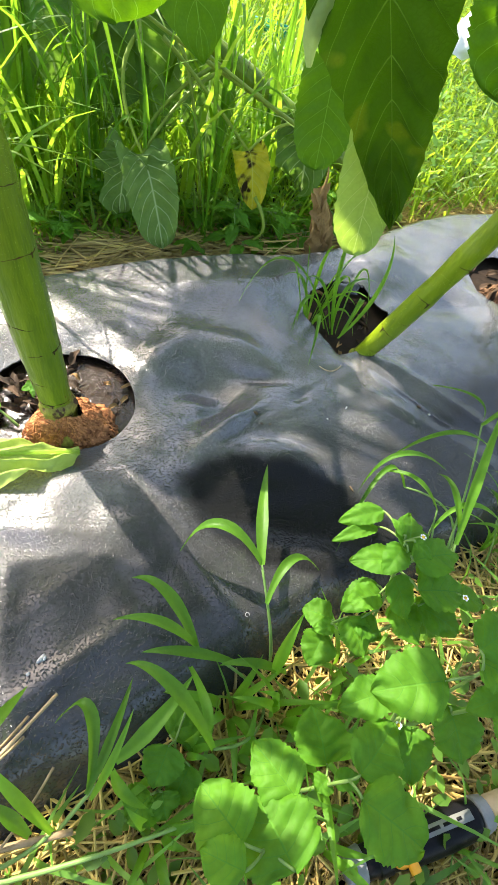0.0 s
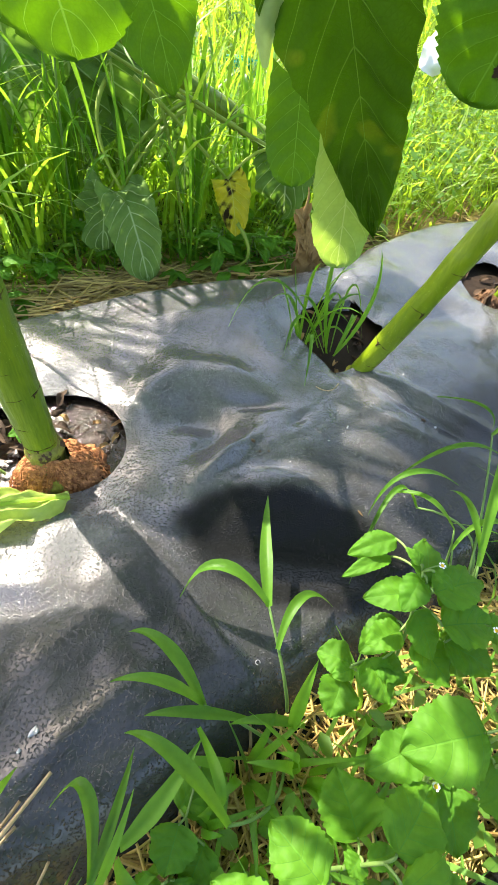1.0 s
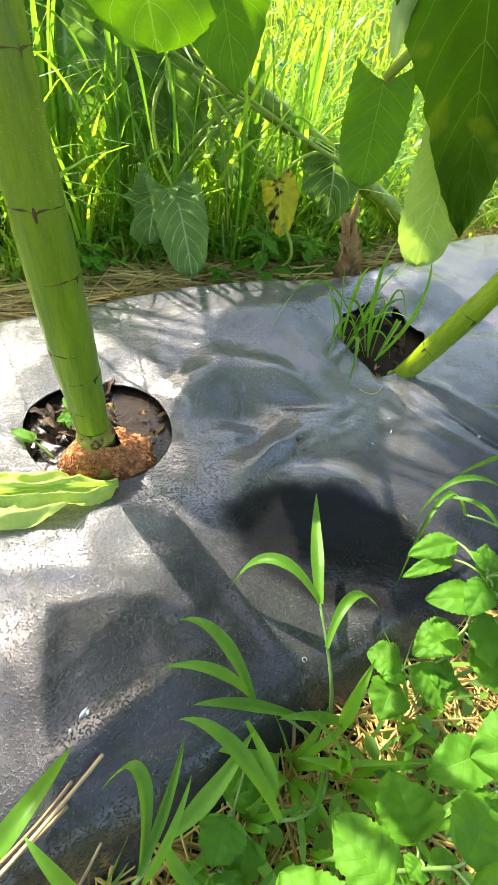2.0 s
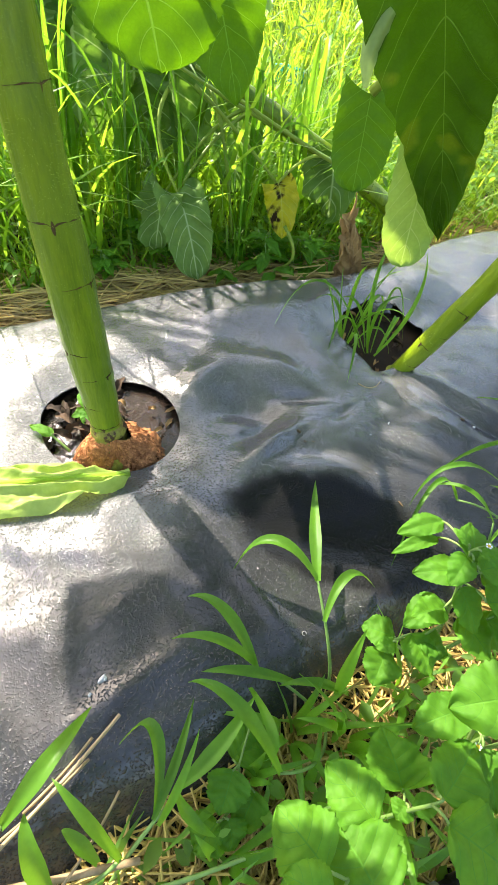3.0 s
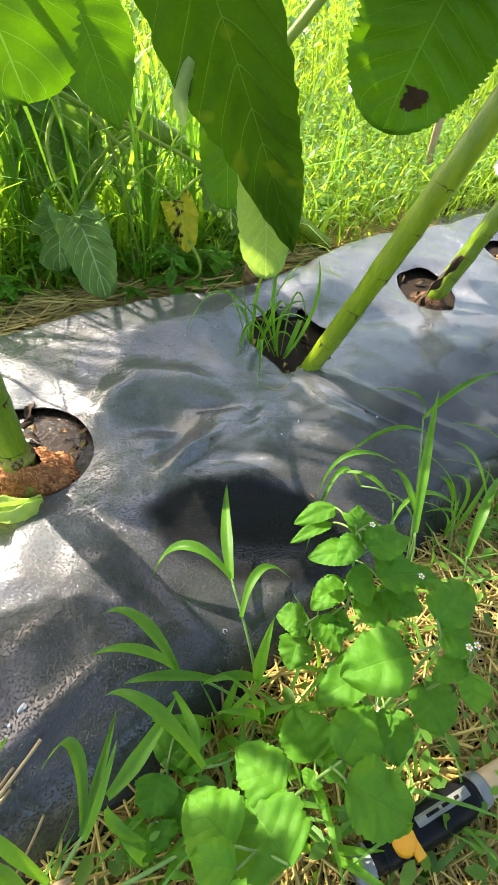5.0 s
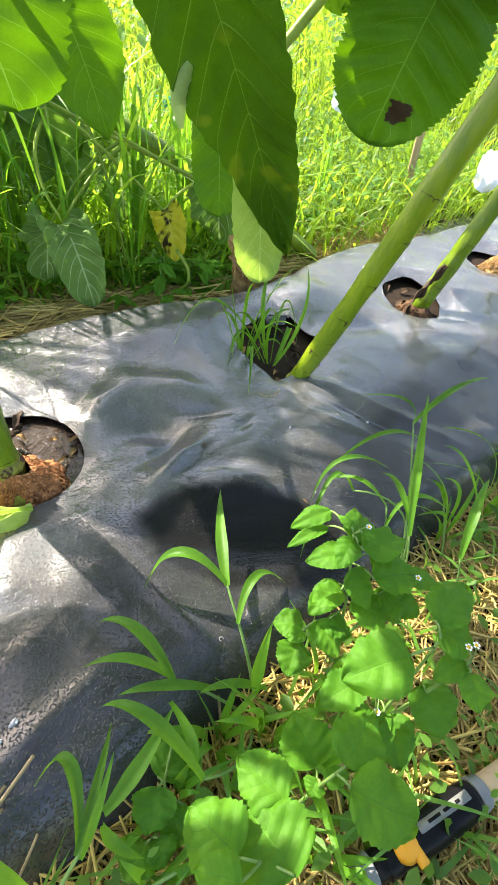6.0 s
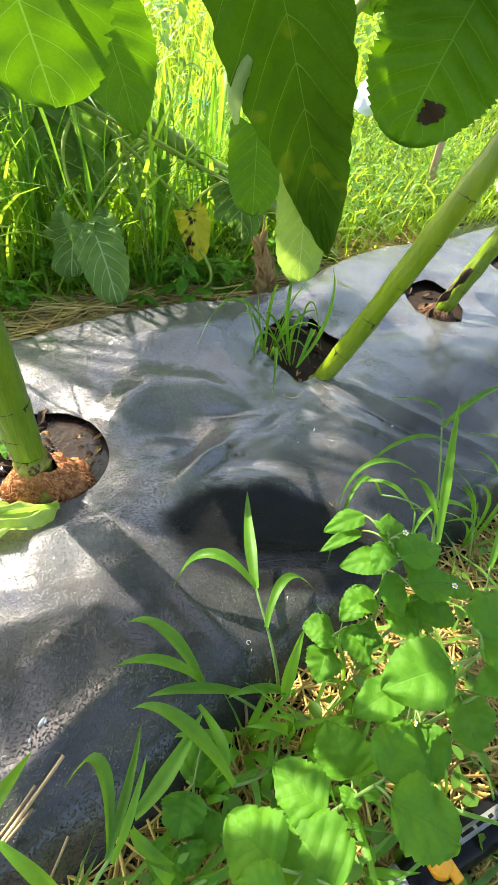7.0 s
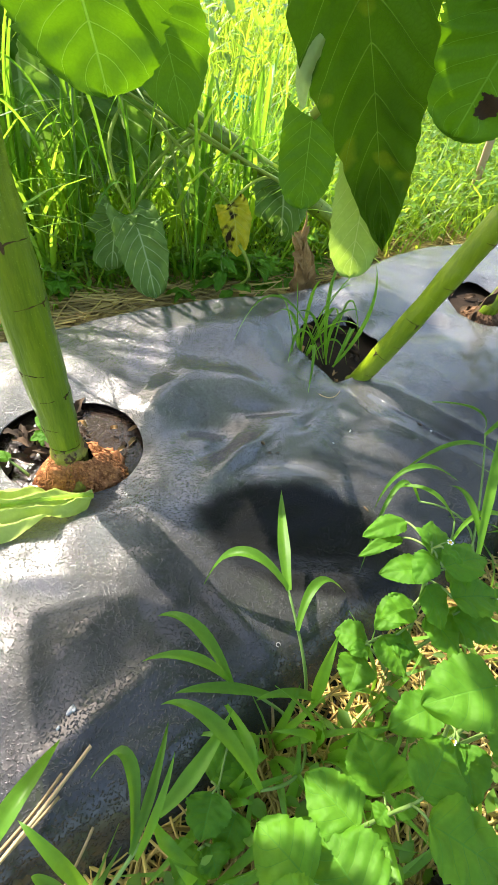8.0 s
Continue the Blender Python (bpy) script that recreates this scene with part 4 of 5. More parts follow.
for root, base, tip, half, side, mat, sd, lab in (
    (0.46, (-0.272, 0.925, 0.172), (-0.206, 0.862, 0.044), 0.046, (1, 0.2, 0), LEAF_DARK, 41, "wilted dark-green leaf hanging to the straw"),
    (0.47, (-0.296, 0.930, 0.168), (-0.306, 0.890, 0.070), 0.046, (1, -0.1, 0), LEAF_DARK, 42, "wilted dark-green leaf hanging to the straw"),
    (0.30, (-0.105, 1.030, 0.188), (-0.075, 1.005, 0.095), 0.033, (1, 0.1, 0), LEAF_YELLOW, 43, "yellow wilted leaf with black rotten patches"),
    (0.62, (-0.52, 1.06, 0.40), (-0.50, 1.00, 0.20), 0.10, (1, 0.2, 0), LEAF_DARK, 44, ""),
    (0.56, (-0.42, 1.08, 0.36), (-0.39, 1.03, 0.15), 0.09, (1, -0.1, 0), LEAF_DARK, 45, ""),
    (0.50, (-0.34, 1.08, 0.34), (-0.33, 1.06, 0.14), 0.08, (1, 0.1, 0), LEAF_DARK, 46, ""),
    (0.68, (-0.62, 1.06, 0.44), (-0.60, 1.02, 0.22), 0.10, (1, 0.2, 0), LEAF, 47, ""),
    (0.36, (-0.22, 1.12, 0.28), (-0.21, 1.10, 0.12), 0.05, (1, 0.2, 0), LEAF_DARK, 48, ""),
    (0.20, (-0.02, 1.12, 0.24), (0.00, 1.14, 0.10), 0.06, (1, -0.2, 0), LEAF_DARK, 49, ""),
    (0.26, (-0.06, 1.20, 0.22), (-0.02, 1.22, 0.08), 0.05, (1, -0.2, 0), LEAF_DARK, 50, ""),
):
    sunflower_leaf(sf_e, curve_e(root), base, tip, half, 0.02, side=side, mat=mat, fold=-0.28, curl=0.15, pucker=0.20, detail=32, wave=0.9, label=lab, seed=sd, shape=broad, stem=0.004)
for k, pts in enumerate((((-0.255, 1.04, 0.31), (-0.215, 1.02, 0.235), (-0.177, 1.0, 0.05)), ((-0.32, 1.03, 0.31), (-0.325, 0.97, 0.25), (-0.272, 0.925, 0.172)), ((-0.10, 1.04, 0.27), (-0.20, 1.01, 0.305), (-0.33, 0.98, 0.36)), ((0.0, 1.05, 0.235), (-0.12, 1.01, 0.285), (-0.26, 0.98, 0.35)), ((-0.275, 1.02, 0.315), (-0.20, 1.03, 0.26), (-0.108, 1.03, 0.188)), ((-0.075, 1.01, 0.12), (-0.045, 1.0, 0.07), (-0.07, 1.0, 0.035)))):
    bm = bmesh.new()
    tube(bm, bend(*pts), lambda s: 0.0040 - 0.0014 * s, 10, 8)
    part("petiole", bm, PETIOLE, sf_e)


# ---------------------------------------------------------------- grass plants
def blade(parent, a, b, c, width, fold=0.55, mat=GRASS, ns=14, twist=0.0):
    """One grass leaf from a over b to c."""
    a, b, c = Vector(a), Vector(b), Vector(c)
    d = (c - a)
    side = d.cross(Vector((0, 0, 1)))
    if side.length < 0.01:
        side = Vector((1, 0, 0))
    bm = bmesh.new()
    surface(bm, bend(a, b, c), side, width / 2, grassy, ns, 4, fold=fold, wave=0.2, twist=twist, seed=a.x * 90 + c.y * 70)
    return part("grass_blade", bm, mat, parent)


def culm(parent, pts, r=0.0013, name="culm", mat=CULM):
    bm = bmesh.new()
    tube(bm, bend(*pts), lambda s: r * (1 - 0.35 * s), 10, 6)
    return part(name, bm, mat, parent)


sprig = thing("grass_plant", (0.165, 0.232, 0.02), "single upright light-green grass shoot with three leaves", "grass plant")
culm(sprig, ((0.165, 0.232, 0.02), (0.150, 0.252, 0.065), (0.122, 0.295, 0.105)), 0.0020)
for q in (
    (0.122, 0.295, 0.105, 0.108, 0.347, 0.112, 0.099, 0.42, 0.1, 0.0122),
    (0.122, 0.295, 0.105, 0.069, 0.313, 0.125, 0.038, 0.29, 0.085, 0.0115),
    (0.139, 0.266, 0.085, 0.152, 0.313, 0.1, 0.189, 0.325, 0.07, 0.0094),
):
    blade(sprig, q[0:3], q[3:6], q[6:9], q[9] * 1.25)

clump = thing("grass_plant", (0.16, 0.20, 0.0), "spreading green grass clump at the edge of the film", "grass plant")
for q in (
    (0.085, 0.208, 0.075, 0.042, 0.241, 0.1, 0.003, 0.248, 0.085, 0.0142),
    (0.085, 0.209, 0.075, 0.043, 0.213, 0.105, 0.004, 0.205, 0.09, 0.0114),
    (0.125, 0.208, 0.07, 0.075, 0.2, 0.085, 0.038, 0.19, 0.075, 0.0115),
    (0.124, 0.137, 0.08, 0.072, 0.166, 0.13, 0.032, 0.172, 0.11, 0.0135),
    (0.085, 0.194, 0.06, 0.112, 0.157, 0.09, 0.111, 0.144, 0.05, 0.0105),
    (0.163, 0.21, 0.07, 0.161, 0.225, 0.11, 0.166, 0.25, 0.14, 0.0132),
    (0.176, 0.216, 0.06, 0.137, 0.208, 0.09, 0.11, 0.201, 0.07, 0.0103),
):
    blade(clump, q[0:3], q[3:6], q[6:9], q[9])
culm(clump, ((0.17, 0.20, 0.0), (0.13, 0.205, 0.05), (0.085, 0.209, 0.075)), 0.0020)
culm(clump, ((0.17, 0.20, 0.0), (0.16, 0.16, 0.05), (0.124, 0.137, 0.08)), 0.0020)

clump2 = thing("grass_plant", (0.03, 0.07, 0.0), "low green grass shoot leaning over the film", "grass plant")
for q in (
    (0.05, 0.109, 0.07, 0.072, 0.142, 0.085, 0.09, 0.185, 0.09, 0.0162),
    (0.037, 0.087, 0.07, 0.017, 0.135, 0.1, -0.008, 0.119, 0.075, 0.012),
    (0.037, 0.083, 0.07, 0.041, 0.125, 0.085, 0.039, 0.168, 0.08, 0.0093),
    (0.042, 0.081, 0.075, 0.05, 0.11, 0.11, 0.052, 0.143, 0.12, 0.0077),
    (0.05, 0.102, 0.06, 0.066, 0.091, 0.075, 0.088, 0.086, 0.055, 0.0107),
):
    blade(clump2, q[0:3], q[3:6], q[6:9], q[9])
culm(clump2, ((0.015, 0.03, 0.0), (0.027, 0.06, 0.05), (0.045, 0.095, 0.07)), 0.0022)
culm(clump2, ((-0.02, 0.01, 0.04), (0.05, 0.045, 0.06), (0.13, 0.09, 0.05)), 0.0022)

left = thing("grass_plant", (-0.02, 0.01, 0.0), "broad light-green grass leaves over dry straw", "grass plant")
for q in (
    (-0.063, 0.052, 0.09, -0.044, 0.094, 0.12, -0.039, 0.137, 0.09, 0.0166),
    (0.022, 0.055, 0.06, -0.008, 0.073, 0.11, -0.038, 0.086, 0.12, 0.0105),
    (-0.015, 0.022, 0.05, -0.035, 0.044, 0.09, -0.05, 0.063, 0.1, 0.017),
    (0.007, 0.049, 0.06, -0.011, 0.058, 0.08, -0.024, 0.06, 0.08, 0.0118),
):
    blade(left, q[0:3], q[3:6], q[6:9], q[9])
culm(left, ((-0.04, 0.0, 0.0), (0.0, 0.03, 0.04), (0.022, 0.055, 0.06)), 0.0022)
culm(left, ((-0.09, 0.02, 0.0), (-0.075, 0.035, 0.06), (-0.063, 0.052, 0.09)), 0.0022)

right = thing("grass_plant", (0.36, 0.42, 0.0), "arching green grass at the edge of the film", "grass plant")
for q in (
    (0.338, 0.401, 0.09, 0.336, 0.47, 0.15, 0.344, 0.546, 0.2, 0.0143),
    (0.31, 0.481, 0.12, 0.238, 0.454, 0.15, 0.215, 0.43, 0.09, 0.0086),
    (0.268, 0.451, 0.1, 0.232, 0.446, 0.12, 0.204, 0.352, 0.07, 0.0078),
    (0.305, 0.653, 0.1, 0.352, 0.616, 0.13, 0.37, 0.597, 0.11, 0.0082),
    (0.356, 0.567, 0.13, 0.417, 0.623, 0.16, 0.495, 0.683, 0.15, 0.0113),
    (0.31, 0.432, 0.1, 0.265, 0.445, 0.13, 0.231, 0.457, 0.1, 0.0087),
):
    blade(right, q[0:3], q[3:6], q[6:9], q[9])
for q in (
    (0.4, 0.462, 0.08, 0.39, 0.474, 0.1, 0.375, 0.483, 0.11, 0.0116),
    (0.336, 0.411, 0.1, 0.32, 0.454, 0.12, 0.31, 0.488, 0.1, 0.0109),
    (0.458, 0.48, 0.07, 0.409, 0.494, 0.14, 0.378, 0.508, 0.15, 0.0108),
    (0.404, 0.386, 0.08, 0.419, 0.438, 0.12, 0.451, 0.49, 0.12, 0.0149),
    (0.316, 0.42, 0.08, 0.353, 0.45, 0.11, 0.425, 0.446, 0.07, 0.0091),
    (0.355, 0.523, 0.14, 0.295, 0.511, 0.15, 0.233, 0.465, 0.12, 0.0078),
):
    blade(right, q[0:3], q[3:6], q[6:9], q[9])
for x, y, z in ((0.338, 0.401, 0.09), (0.404, 0.386, 0.08), (0.458, 0.48, 0.07), (0.316, 0.42, 0.08), (0.336, 0.411, 0.1), (0.31, 0.432, 0.1)):
    culm(right, ((x + 0.016, y - 0.022, 0.0), (x + 0.010, y - 0.014, z * 0.55), (x, y, z)), 0.0018)
culm(right, ((0.36, 0.40, 0.0), (0.345, 0.45, 0.09), (0.356, 0.567, 0.13)), 0.0018)
culm(right, ((0.36, 0.40, 0.0), (0.34, 0.44, 0.08), (0.268, 0.451, 0.1)), 0.0018)
culm(right, ((0.42, 0.42, 0.0), (0.41, 0.44, 0.05), (0.4, 0.462, 0.08)), 0.0018)

mid = thing("grass_plant", (0.148, 0.788, 0.02), "tuft of thin green grass in the torn hole of the film", "grass plant")
for q in (
    (0.143, 0.783, 0.03, 0.037, 0.794, 0.14, -0.024, 0.744, 0.07, 0.0085),
    (0.148, 0.785, 0.03, 0.118, 0.795, 0.16, 0.135, 0.885, 0.2, 0.0066),
    (0.131, 0.795, 0.03, 0.089, 0.774, 0.1, 0.076, 0.718, 0.065, 0.0077),
    (0.153, 0.787, 0.03, 0.164, 0.87, 0.12, 0.197, 0.795, 0.07, 0.0082),
    (0.158, 0.781, 0.03, 0.194, 0.809, 0.13, 0.186, 0.857, 0.2, 0.0067),
    (0.141, 0.8, 0.03, 0.102, 0.784, 0.12, 0.072, 0.823, 0.1, 0.0086),
    (0.163, 0.791, 0.03, 0.175, 0.812, 0.1, 0.153, 0.733, 0.065, 0.0089),
    (0.147, 0.793, 0.03, 0.144, 0.803, 0.12, 0.197, 0.88, 0.1, 0.0067),
):
    blade(mid, q[0:3], q[3:6], q[6:9], q[9] * 1.25)
for tip, w in (((0.100, 0.79, 0.188), 0.006), ((0.153, 0.79, 0.191), 0.007), ((0.171, 0.79, 0.232), 0.006), ((0.062, 0.79, 0.175), 0.006), ((0.035, 0.79, 0.145), 0.006),
               ((0.182, 0.75, 0.140), 0.007), ((0.166, 0.78, 0.105), 0.008), ((0.080, 0.75, 0.062), 0.007)):
    tip = Vector(tip)
    foot = Vector((0.096 + 0.15 * (tip.x - 0.1), 0.795, 0.035))
    blade(mid, foot, foot.lerp(tip, 0.5) + Vector((-0.008, 0.01, 0.03)), tip, w * 1.25)
for k in range(4):
    a = k * 2.4
    e = Vector((math.cos(a), math.sin(a), 0))
    p = Vector((0.105, 0.795, 0.03)) + e * 0.012
    r = 0.045 + 0.022 * (k % 3)
    blade(mid, p, p + e * r * 0.7 + Vector((0, 0, 0.05 + 0.012 * (k % 4))), p + e * r * 1.5 + Vector((0, 0, 0.006 + 0.014 * (k % 4))), 0.0085)


# ---------------------------------------------------------------- broad-leaved weeds
def weed_leaf(parent, root, base, tip, half, seed):
    base, tip, root = Vector(base), Vector(tip), Vector(root)
    d = tip - base
    tip = tip - Vector((0, 0, 0.18 * d.length))
    mid = base.lerp(tip, 0.5) + Vector((0, 0, 0.10 * d.length))
    bm = bmesh.new()
    surface(bm, bend(base, mid, tip), d.cross(Vector((0, 0, 1))), half, blunt, 36, 12, fold=0.25, curl=-0.2, pucker=0.075, veins=5, jag=0.13, teeth=11, wave=0.42, seed=seed)
    lf = part("leaf", bm, GALIN, parent)
    bm = bmesh.new()
    tube(bm, bend(root, root.lerp(base, 0.6) + Vector((0, 0, 0.004)), base), 0.0010, 6, 6)
    part("leaf_stem", bm, STEM, lf)


def flower(parent, p, r=0.0019):
    p = Vector(p)
    bm = bmesh.new()
    bmesh.ops.create_uvsphere(bm, u_segments=10, v_segments=6, radius=r * 0.85, matrix=Matrix.Translation(p) @ Matrix.Diagonal((1, 1, 0.7, 1)))
    disc = part("flower", bm, DISC, parent, "small yellow flower head with white petals")
    for k in range(5):
        a = 2 * math.pi * k / 5
        e = Vector((math.cos(a), math.sin(a), 0.15))
        bm = bmesh.new()
        surface(bm, bend(p + e * r * 0.6, p + e * r * 1.1 + Vector((0, 0, r * 0.2)), p + e * r * 1.5), (-math.sin(a), math.cos(a), 0), r * 0.55, lambda s: 0.6 + 0.4 * math.sin(math.pi * s), 4, 4)
        part("petal", bm, PETAL, disc)


def weed(base, stems, leaves, flowers, label, seed, grow=1.0):
    """A branched weed: stems as curves, leaves as base, tip and width, each joined to the nearest point of a stem."""
    th = thing("weed_plant", base, label, "weed", "broad-leaved weeds")
    curves = []
    for st in stems:
        cv = bend(*st)
        curves.append(cv)
        bm = bmesh.new()
        tube(bm, cv, lambda s: 0.0021 - 0.0009 * s, 12, 7)
        part("stem", bm, STEM, th)
    marks = [cv(k / 20) for cv in curves for k in range(3, 21)]
    for i, q in enumerate(leaves):
        b = Vector(q[0:3])
        near = min(marks, key=lambda m: (m - b).length)
        weed_leaf(th, near, b, b.lerp(Vector(q[3:6]), grow), q[6] / 2 * 1.18 * grow, seed + i)
    for p in flowers:
        near = min(marks, key=lambda m: (m - Vector(p)).length)
        bm = bmesh.new()
        tube(bm, bend(near, near.lerp(Vector(p), 0.5) + Vector((0, 0, 0.004)), p), 0.0006, 5, 5)
        part("flower_stem", bm, STEM, th)
        flower(th, p)
    return th


weed((0.25, 0.27, 0.0), [((0.25, 0.27, 0.0), (0.245, 0.285, 0.10), (0.226, 0.315, 0.20)), ((0.25, 0.27, 0.02), (0.225, 0.272, 0.06), (0.20, 0.262, 0.095)), ((0.25, 0.275, 0.05), (0.27, 0.285, 0.11), (0.285, 0.30, 0.165))], (
    (0.21, 0.346, 0.19, 0.172, 0.324, 0.19, 0.019),
    (0.208, 0.331, 0.185, 0.17, 0.306, 0.185, 0.012),
    (0.228, 0.301, 0.19, 0.187, 0.29, 0.19, 0.023),
    (0.23, 0.306, 0.2, 0.235, 0.349, 0.2, 0.025),
    (0.228, 0.291, 0.18, 0.251, 0.266, 0.165, 0.026),
    (0.233, 0.302, 0.13, 0.203, 0.269, 0.13, 0.025),
    (0.26, 0.281, 0.16, 0.301, 0.271, 0.16, 0.029),
    (0.253, 0.318, 0.17, 0.29, 0.306, 0.17, 0.027),
    (0.205, 0.268, 0.095, 0.174, 0.271, 0.095, 0.027),
    (0.223, 0.269, 0.11, 0.25, 0.262, 0.11, 0.023),
    (0.199, 0.256, 0.09, 0.191, 0.223, 0.09, 0.031),
    (0.288, 0.297, 0.17, 0.319, 0.299, 0.17, 0.021),
    (0.235, 0.300, 0.20, 0.280, 0.325, 0.20, 0.030),
    (0.250, 0.285, 0.18, 0.295, 0.300, 0.18, 0.032),
    (0.240, 0.280, 0.15, 0.270, 0.255, 0.15, 0.030),
    (0.228, 0.285, 0.15, 0.200, 0.268, 0.155, 0.022),
    (0.215, 0.270, 0.11, 0.235, 0.240, 0.11, 0.028),
    (0.226, 0.310, 0.20, 0.213, 0.282, 0.20, 0.020),
    (0.260, 0.290, 0.14, 0.290, 0.270, 0.14, 0.030),
    (0.232, 0.312, 0.21, 0.246, 0.300, 0.215, 0.010),
    (0.224, 0.318, 0.205, 0.212, 0.330, 0.21, 0.010),
    (0.205, 0.262, 0.10, 0.188, 0.252, 0.10, 0.014),
    (0.212, 0.268, 0.10, 0.222, 0.250, 0.105, 0.013),
), [(0.238, 0.318, 0.212), (0.29, 0.29, 0.185)], "leafy green weed with toothed leaves beside the film", 30)
weed((0.20, 0.12, 0.0), [((0.20, 0.12, 0.0), (0.205, 0.13, 0.08), (0.212, 0.140, 0.165)), ((0.20, 0.12, 0.02), (0.18, 0.105, 0.09), (0.162, 0.09, 0.165)), ((0.20, 0.12, 0.03), (0.195, 0.125, 0.1), (0.183, 0.124, 0.15))], (
    (0.209, 0.149, 0.12, 0.194, 0.182, 0.12, 0.035),
    (0.219, 0.145, 0.165, 0.242, 0.18, 0.165, 0.029),
    (0.179, 0.122, 0.155, 0.149, 0.142, 0.155, 0.029),
    (0.22, 0.132, 0.17, 0.262, 0.119, 0.17, 0.035),
    (0.148, 0.091, 0.17, 0.118, 0.109, 0.17, 0.032),
    (0.185, 0.086, 0.16, 0.157, 0.112, 0.16, 0.042),
    (0.148, 0.081, 0.19, 0.124, 0.083, 0.19, 0.019),
    (0.213, 0.139, 0.13, 0.231, 0.147, 0.13, 0.011),
    (0.208, 0.14, 0.13, 0.202, 0.131, 0.13, 0.013),
), [], "green weed with broad toothed leaves growing out of straw", 50, 1.14)
weed((0.29, 0.20, 0.0), [((0.29, 0.20, 0.0), (0.285, 0.21, 0.11), (0.285, 0.225, 0.21)), ((0.29, 0.20, 0.05), (0.30, 0.208, 0.13), (0.308, 0.212, 0.2)), ((0.29, 0.20, 0.04), (0.265, 0.205, 0.12), (0.25, 0.21, 0.165))], (
    (0.263, 0.214, 0.2, 0.212, 0.193, 0.2, 0.041),
    (0.238, 0.206, 0.16, 0.202, 0.183, 0.16, 0.026),
    (0.278, 0.236, 0.22, 0.318, 0.274, 0.22, 0.03),
    (0.307, 0.217, 0.2, 0.281, 0.2, 0.2, 0.017),
    (0.308, 0.207, 0.2, 0.311, 0.182, 0.2, 0.021),
    (0.266, 0.191, 0.13, 0.276, 0.154, 0.13, 0.033),
    (0.298, 0.214, 0.14, 0.313, 0.177, 0.14, 0.039),
    (0.284, 0.232, 0.21, 0.314, 0.227, 0.21, 0.03),
), [(0.304, 0.221, 0.215), (0.312, 0.224, 0.213), (0.252, 0.186, 0.15)], "green flowering weed with small white and yellow flowers", 70)
weed((0.10, 0.12, 0.0), [((0.10, 0.12, 0.0), (0.097, 0.125, 0.03), (0.092, 0.135, 0.055)), ((0.10, 0.11, 0.0), (0.095, 0.105, 0.03), (0.090, 0.098, 0.05))], (
    (0.086, 0.138, 0.05, 0.097, 0.158, 0.05, 0.02),
    (0.088, 0.13, 0.06, 0.087, 0.11, 0.06, 0.021),
    (0.094, 0.173, 0.05, 0.107, 0.146, 0.05, 0.021),
    (0.094, 0.099, 0.05, 0.101, 0.088, 0.05, 0.016),
    (0.111, 0.122, 0.045, 0.107, 0.103, 0.045, 0.019),
    (0.086, 0.095, 0.05, 0.078, 0.081, 0.05, 0.02),
), [], "low seedling weed with rounded green leaves", 90, 1.5)


# ---------------------------------------------------------------- things behind the bed
def dry_stub(base, top):
    """A shrivelled brown leaf standing like a twisted stub."""
    th = thing("dry_leaf", base, "shrivelled brown dead leaf standing behind the film", "dead leaf")
    for k, (dx, half, tw, sd) in enumerate(((0.0, 0.030, 0.5, 6), (0.012, 0.024, -0.8, 9), (-0.010, 0.022, 0.7, 13))):
        bm = bmesh.new()
        foot, head = Vector(base) + Vector((dx, 0.004 * k, 0)), Vector(top) + Vector((-dx * 0.5, 0.003 * k, -0.018 * k))
        surface(bm, bend(foot, foot.lerp(head, 0.5) + Vector((0.010 - dx, 0, 0)), head), (1, 0.2, 0), half, lambda s, k=k: 0.7 + 0.3 * math.sin(s * 6.0 + k), 44, 18,
                fold=-0.9, curl=0.7, pucker=0.16, veins=7, jag=0.12, teeth=9, wave=0.7, twist=tw, seed=sd)
        b = part("blade", bm, DRY, th)
    bm = bmesh.new()
    tube(bm, bend(Vector(top) - Vector((0, 0, 0.02)), Vector(top) + Vector((0.006, 0.0, 0.012)), Vector(top) + Vector((0.002, 0, 0.035))), lambda s: 0.004 - 0.003 * s, 8, 6, 0.3)
    part("leaf_stem", bm, DRY, b)
    return th


dry_stub((0.072, 1.03, 0.02), (0.046, 1.0, 0.178))
weed((-0.10, 0.985, 0.0), [((-0.10, 0.985, 0.0), (-0.10, 0.985, 0.05), (-0.105, 0.98, 0.10)), ((-0.10, 0.985, 0.01), (-0.08, 0.97, 0.03), (-0.07, 0.955, 0.05))], (
    (-0.105, 0.98, 0.10, -0.15, 0.97, 0.10, 0.020),
    (-0.102, 0.98, 0.10, -0.065, 0.955, 0.09, 0.020),
    (-0.105, 0.985, 0.08, -0.14, 1.01, 0.08, 0.020),
    (-0.10, 0.98, 0.07, -0.10, 0.94, 0.05, 0.024),
    (-0.075, 0.96, 0.05, -0.03, 0.95, 0.06, 0.018),
    (-0.075, 0.955, 0.045, -0.085, 0.915, 0.035, 0.022),
    (-0.095, 0.98, 0.05, -0.16, 0.945, 0.04, 0.026),
), [], "small green seedling with toothed leaves on straw", 120)
weed((-0.16, 0.93, 0.0), [((-0.16, 0.93, 0.0), (-0.165, 0.925, 0.02), (-0.17, 0.915, 0.045))], (
    (-0.17, 0.915, 0.045, -0.20, 0.90, 0.04, 0.014),
    (-0.17, 0.915, 0.045, -0.145, 0.90, 0.045, 0.014),
    (-0.168, 0.918, 0.04, -0.175, 0.885, 0.035, 0.013),
    (-0.165, 0.92, 0.03, -0.13, 0.915, 0.03, 0.013),
), [], "small green seedling with narrow leaves", 140)
rg = random.Random(77)
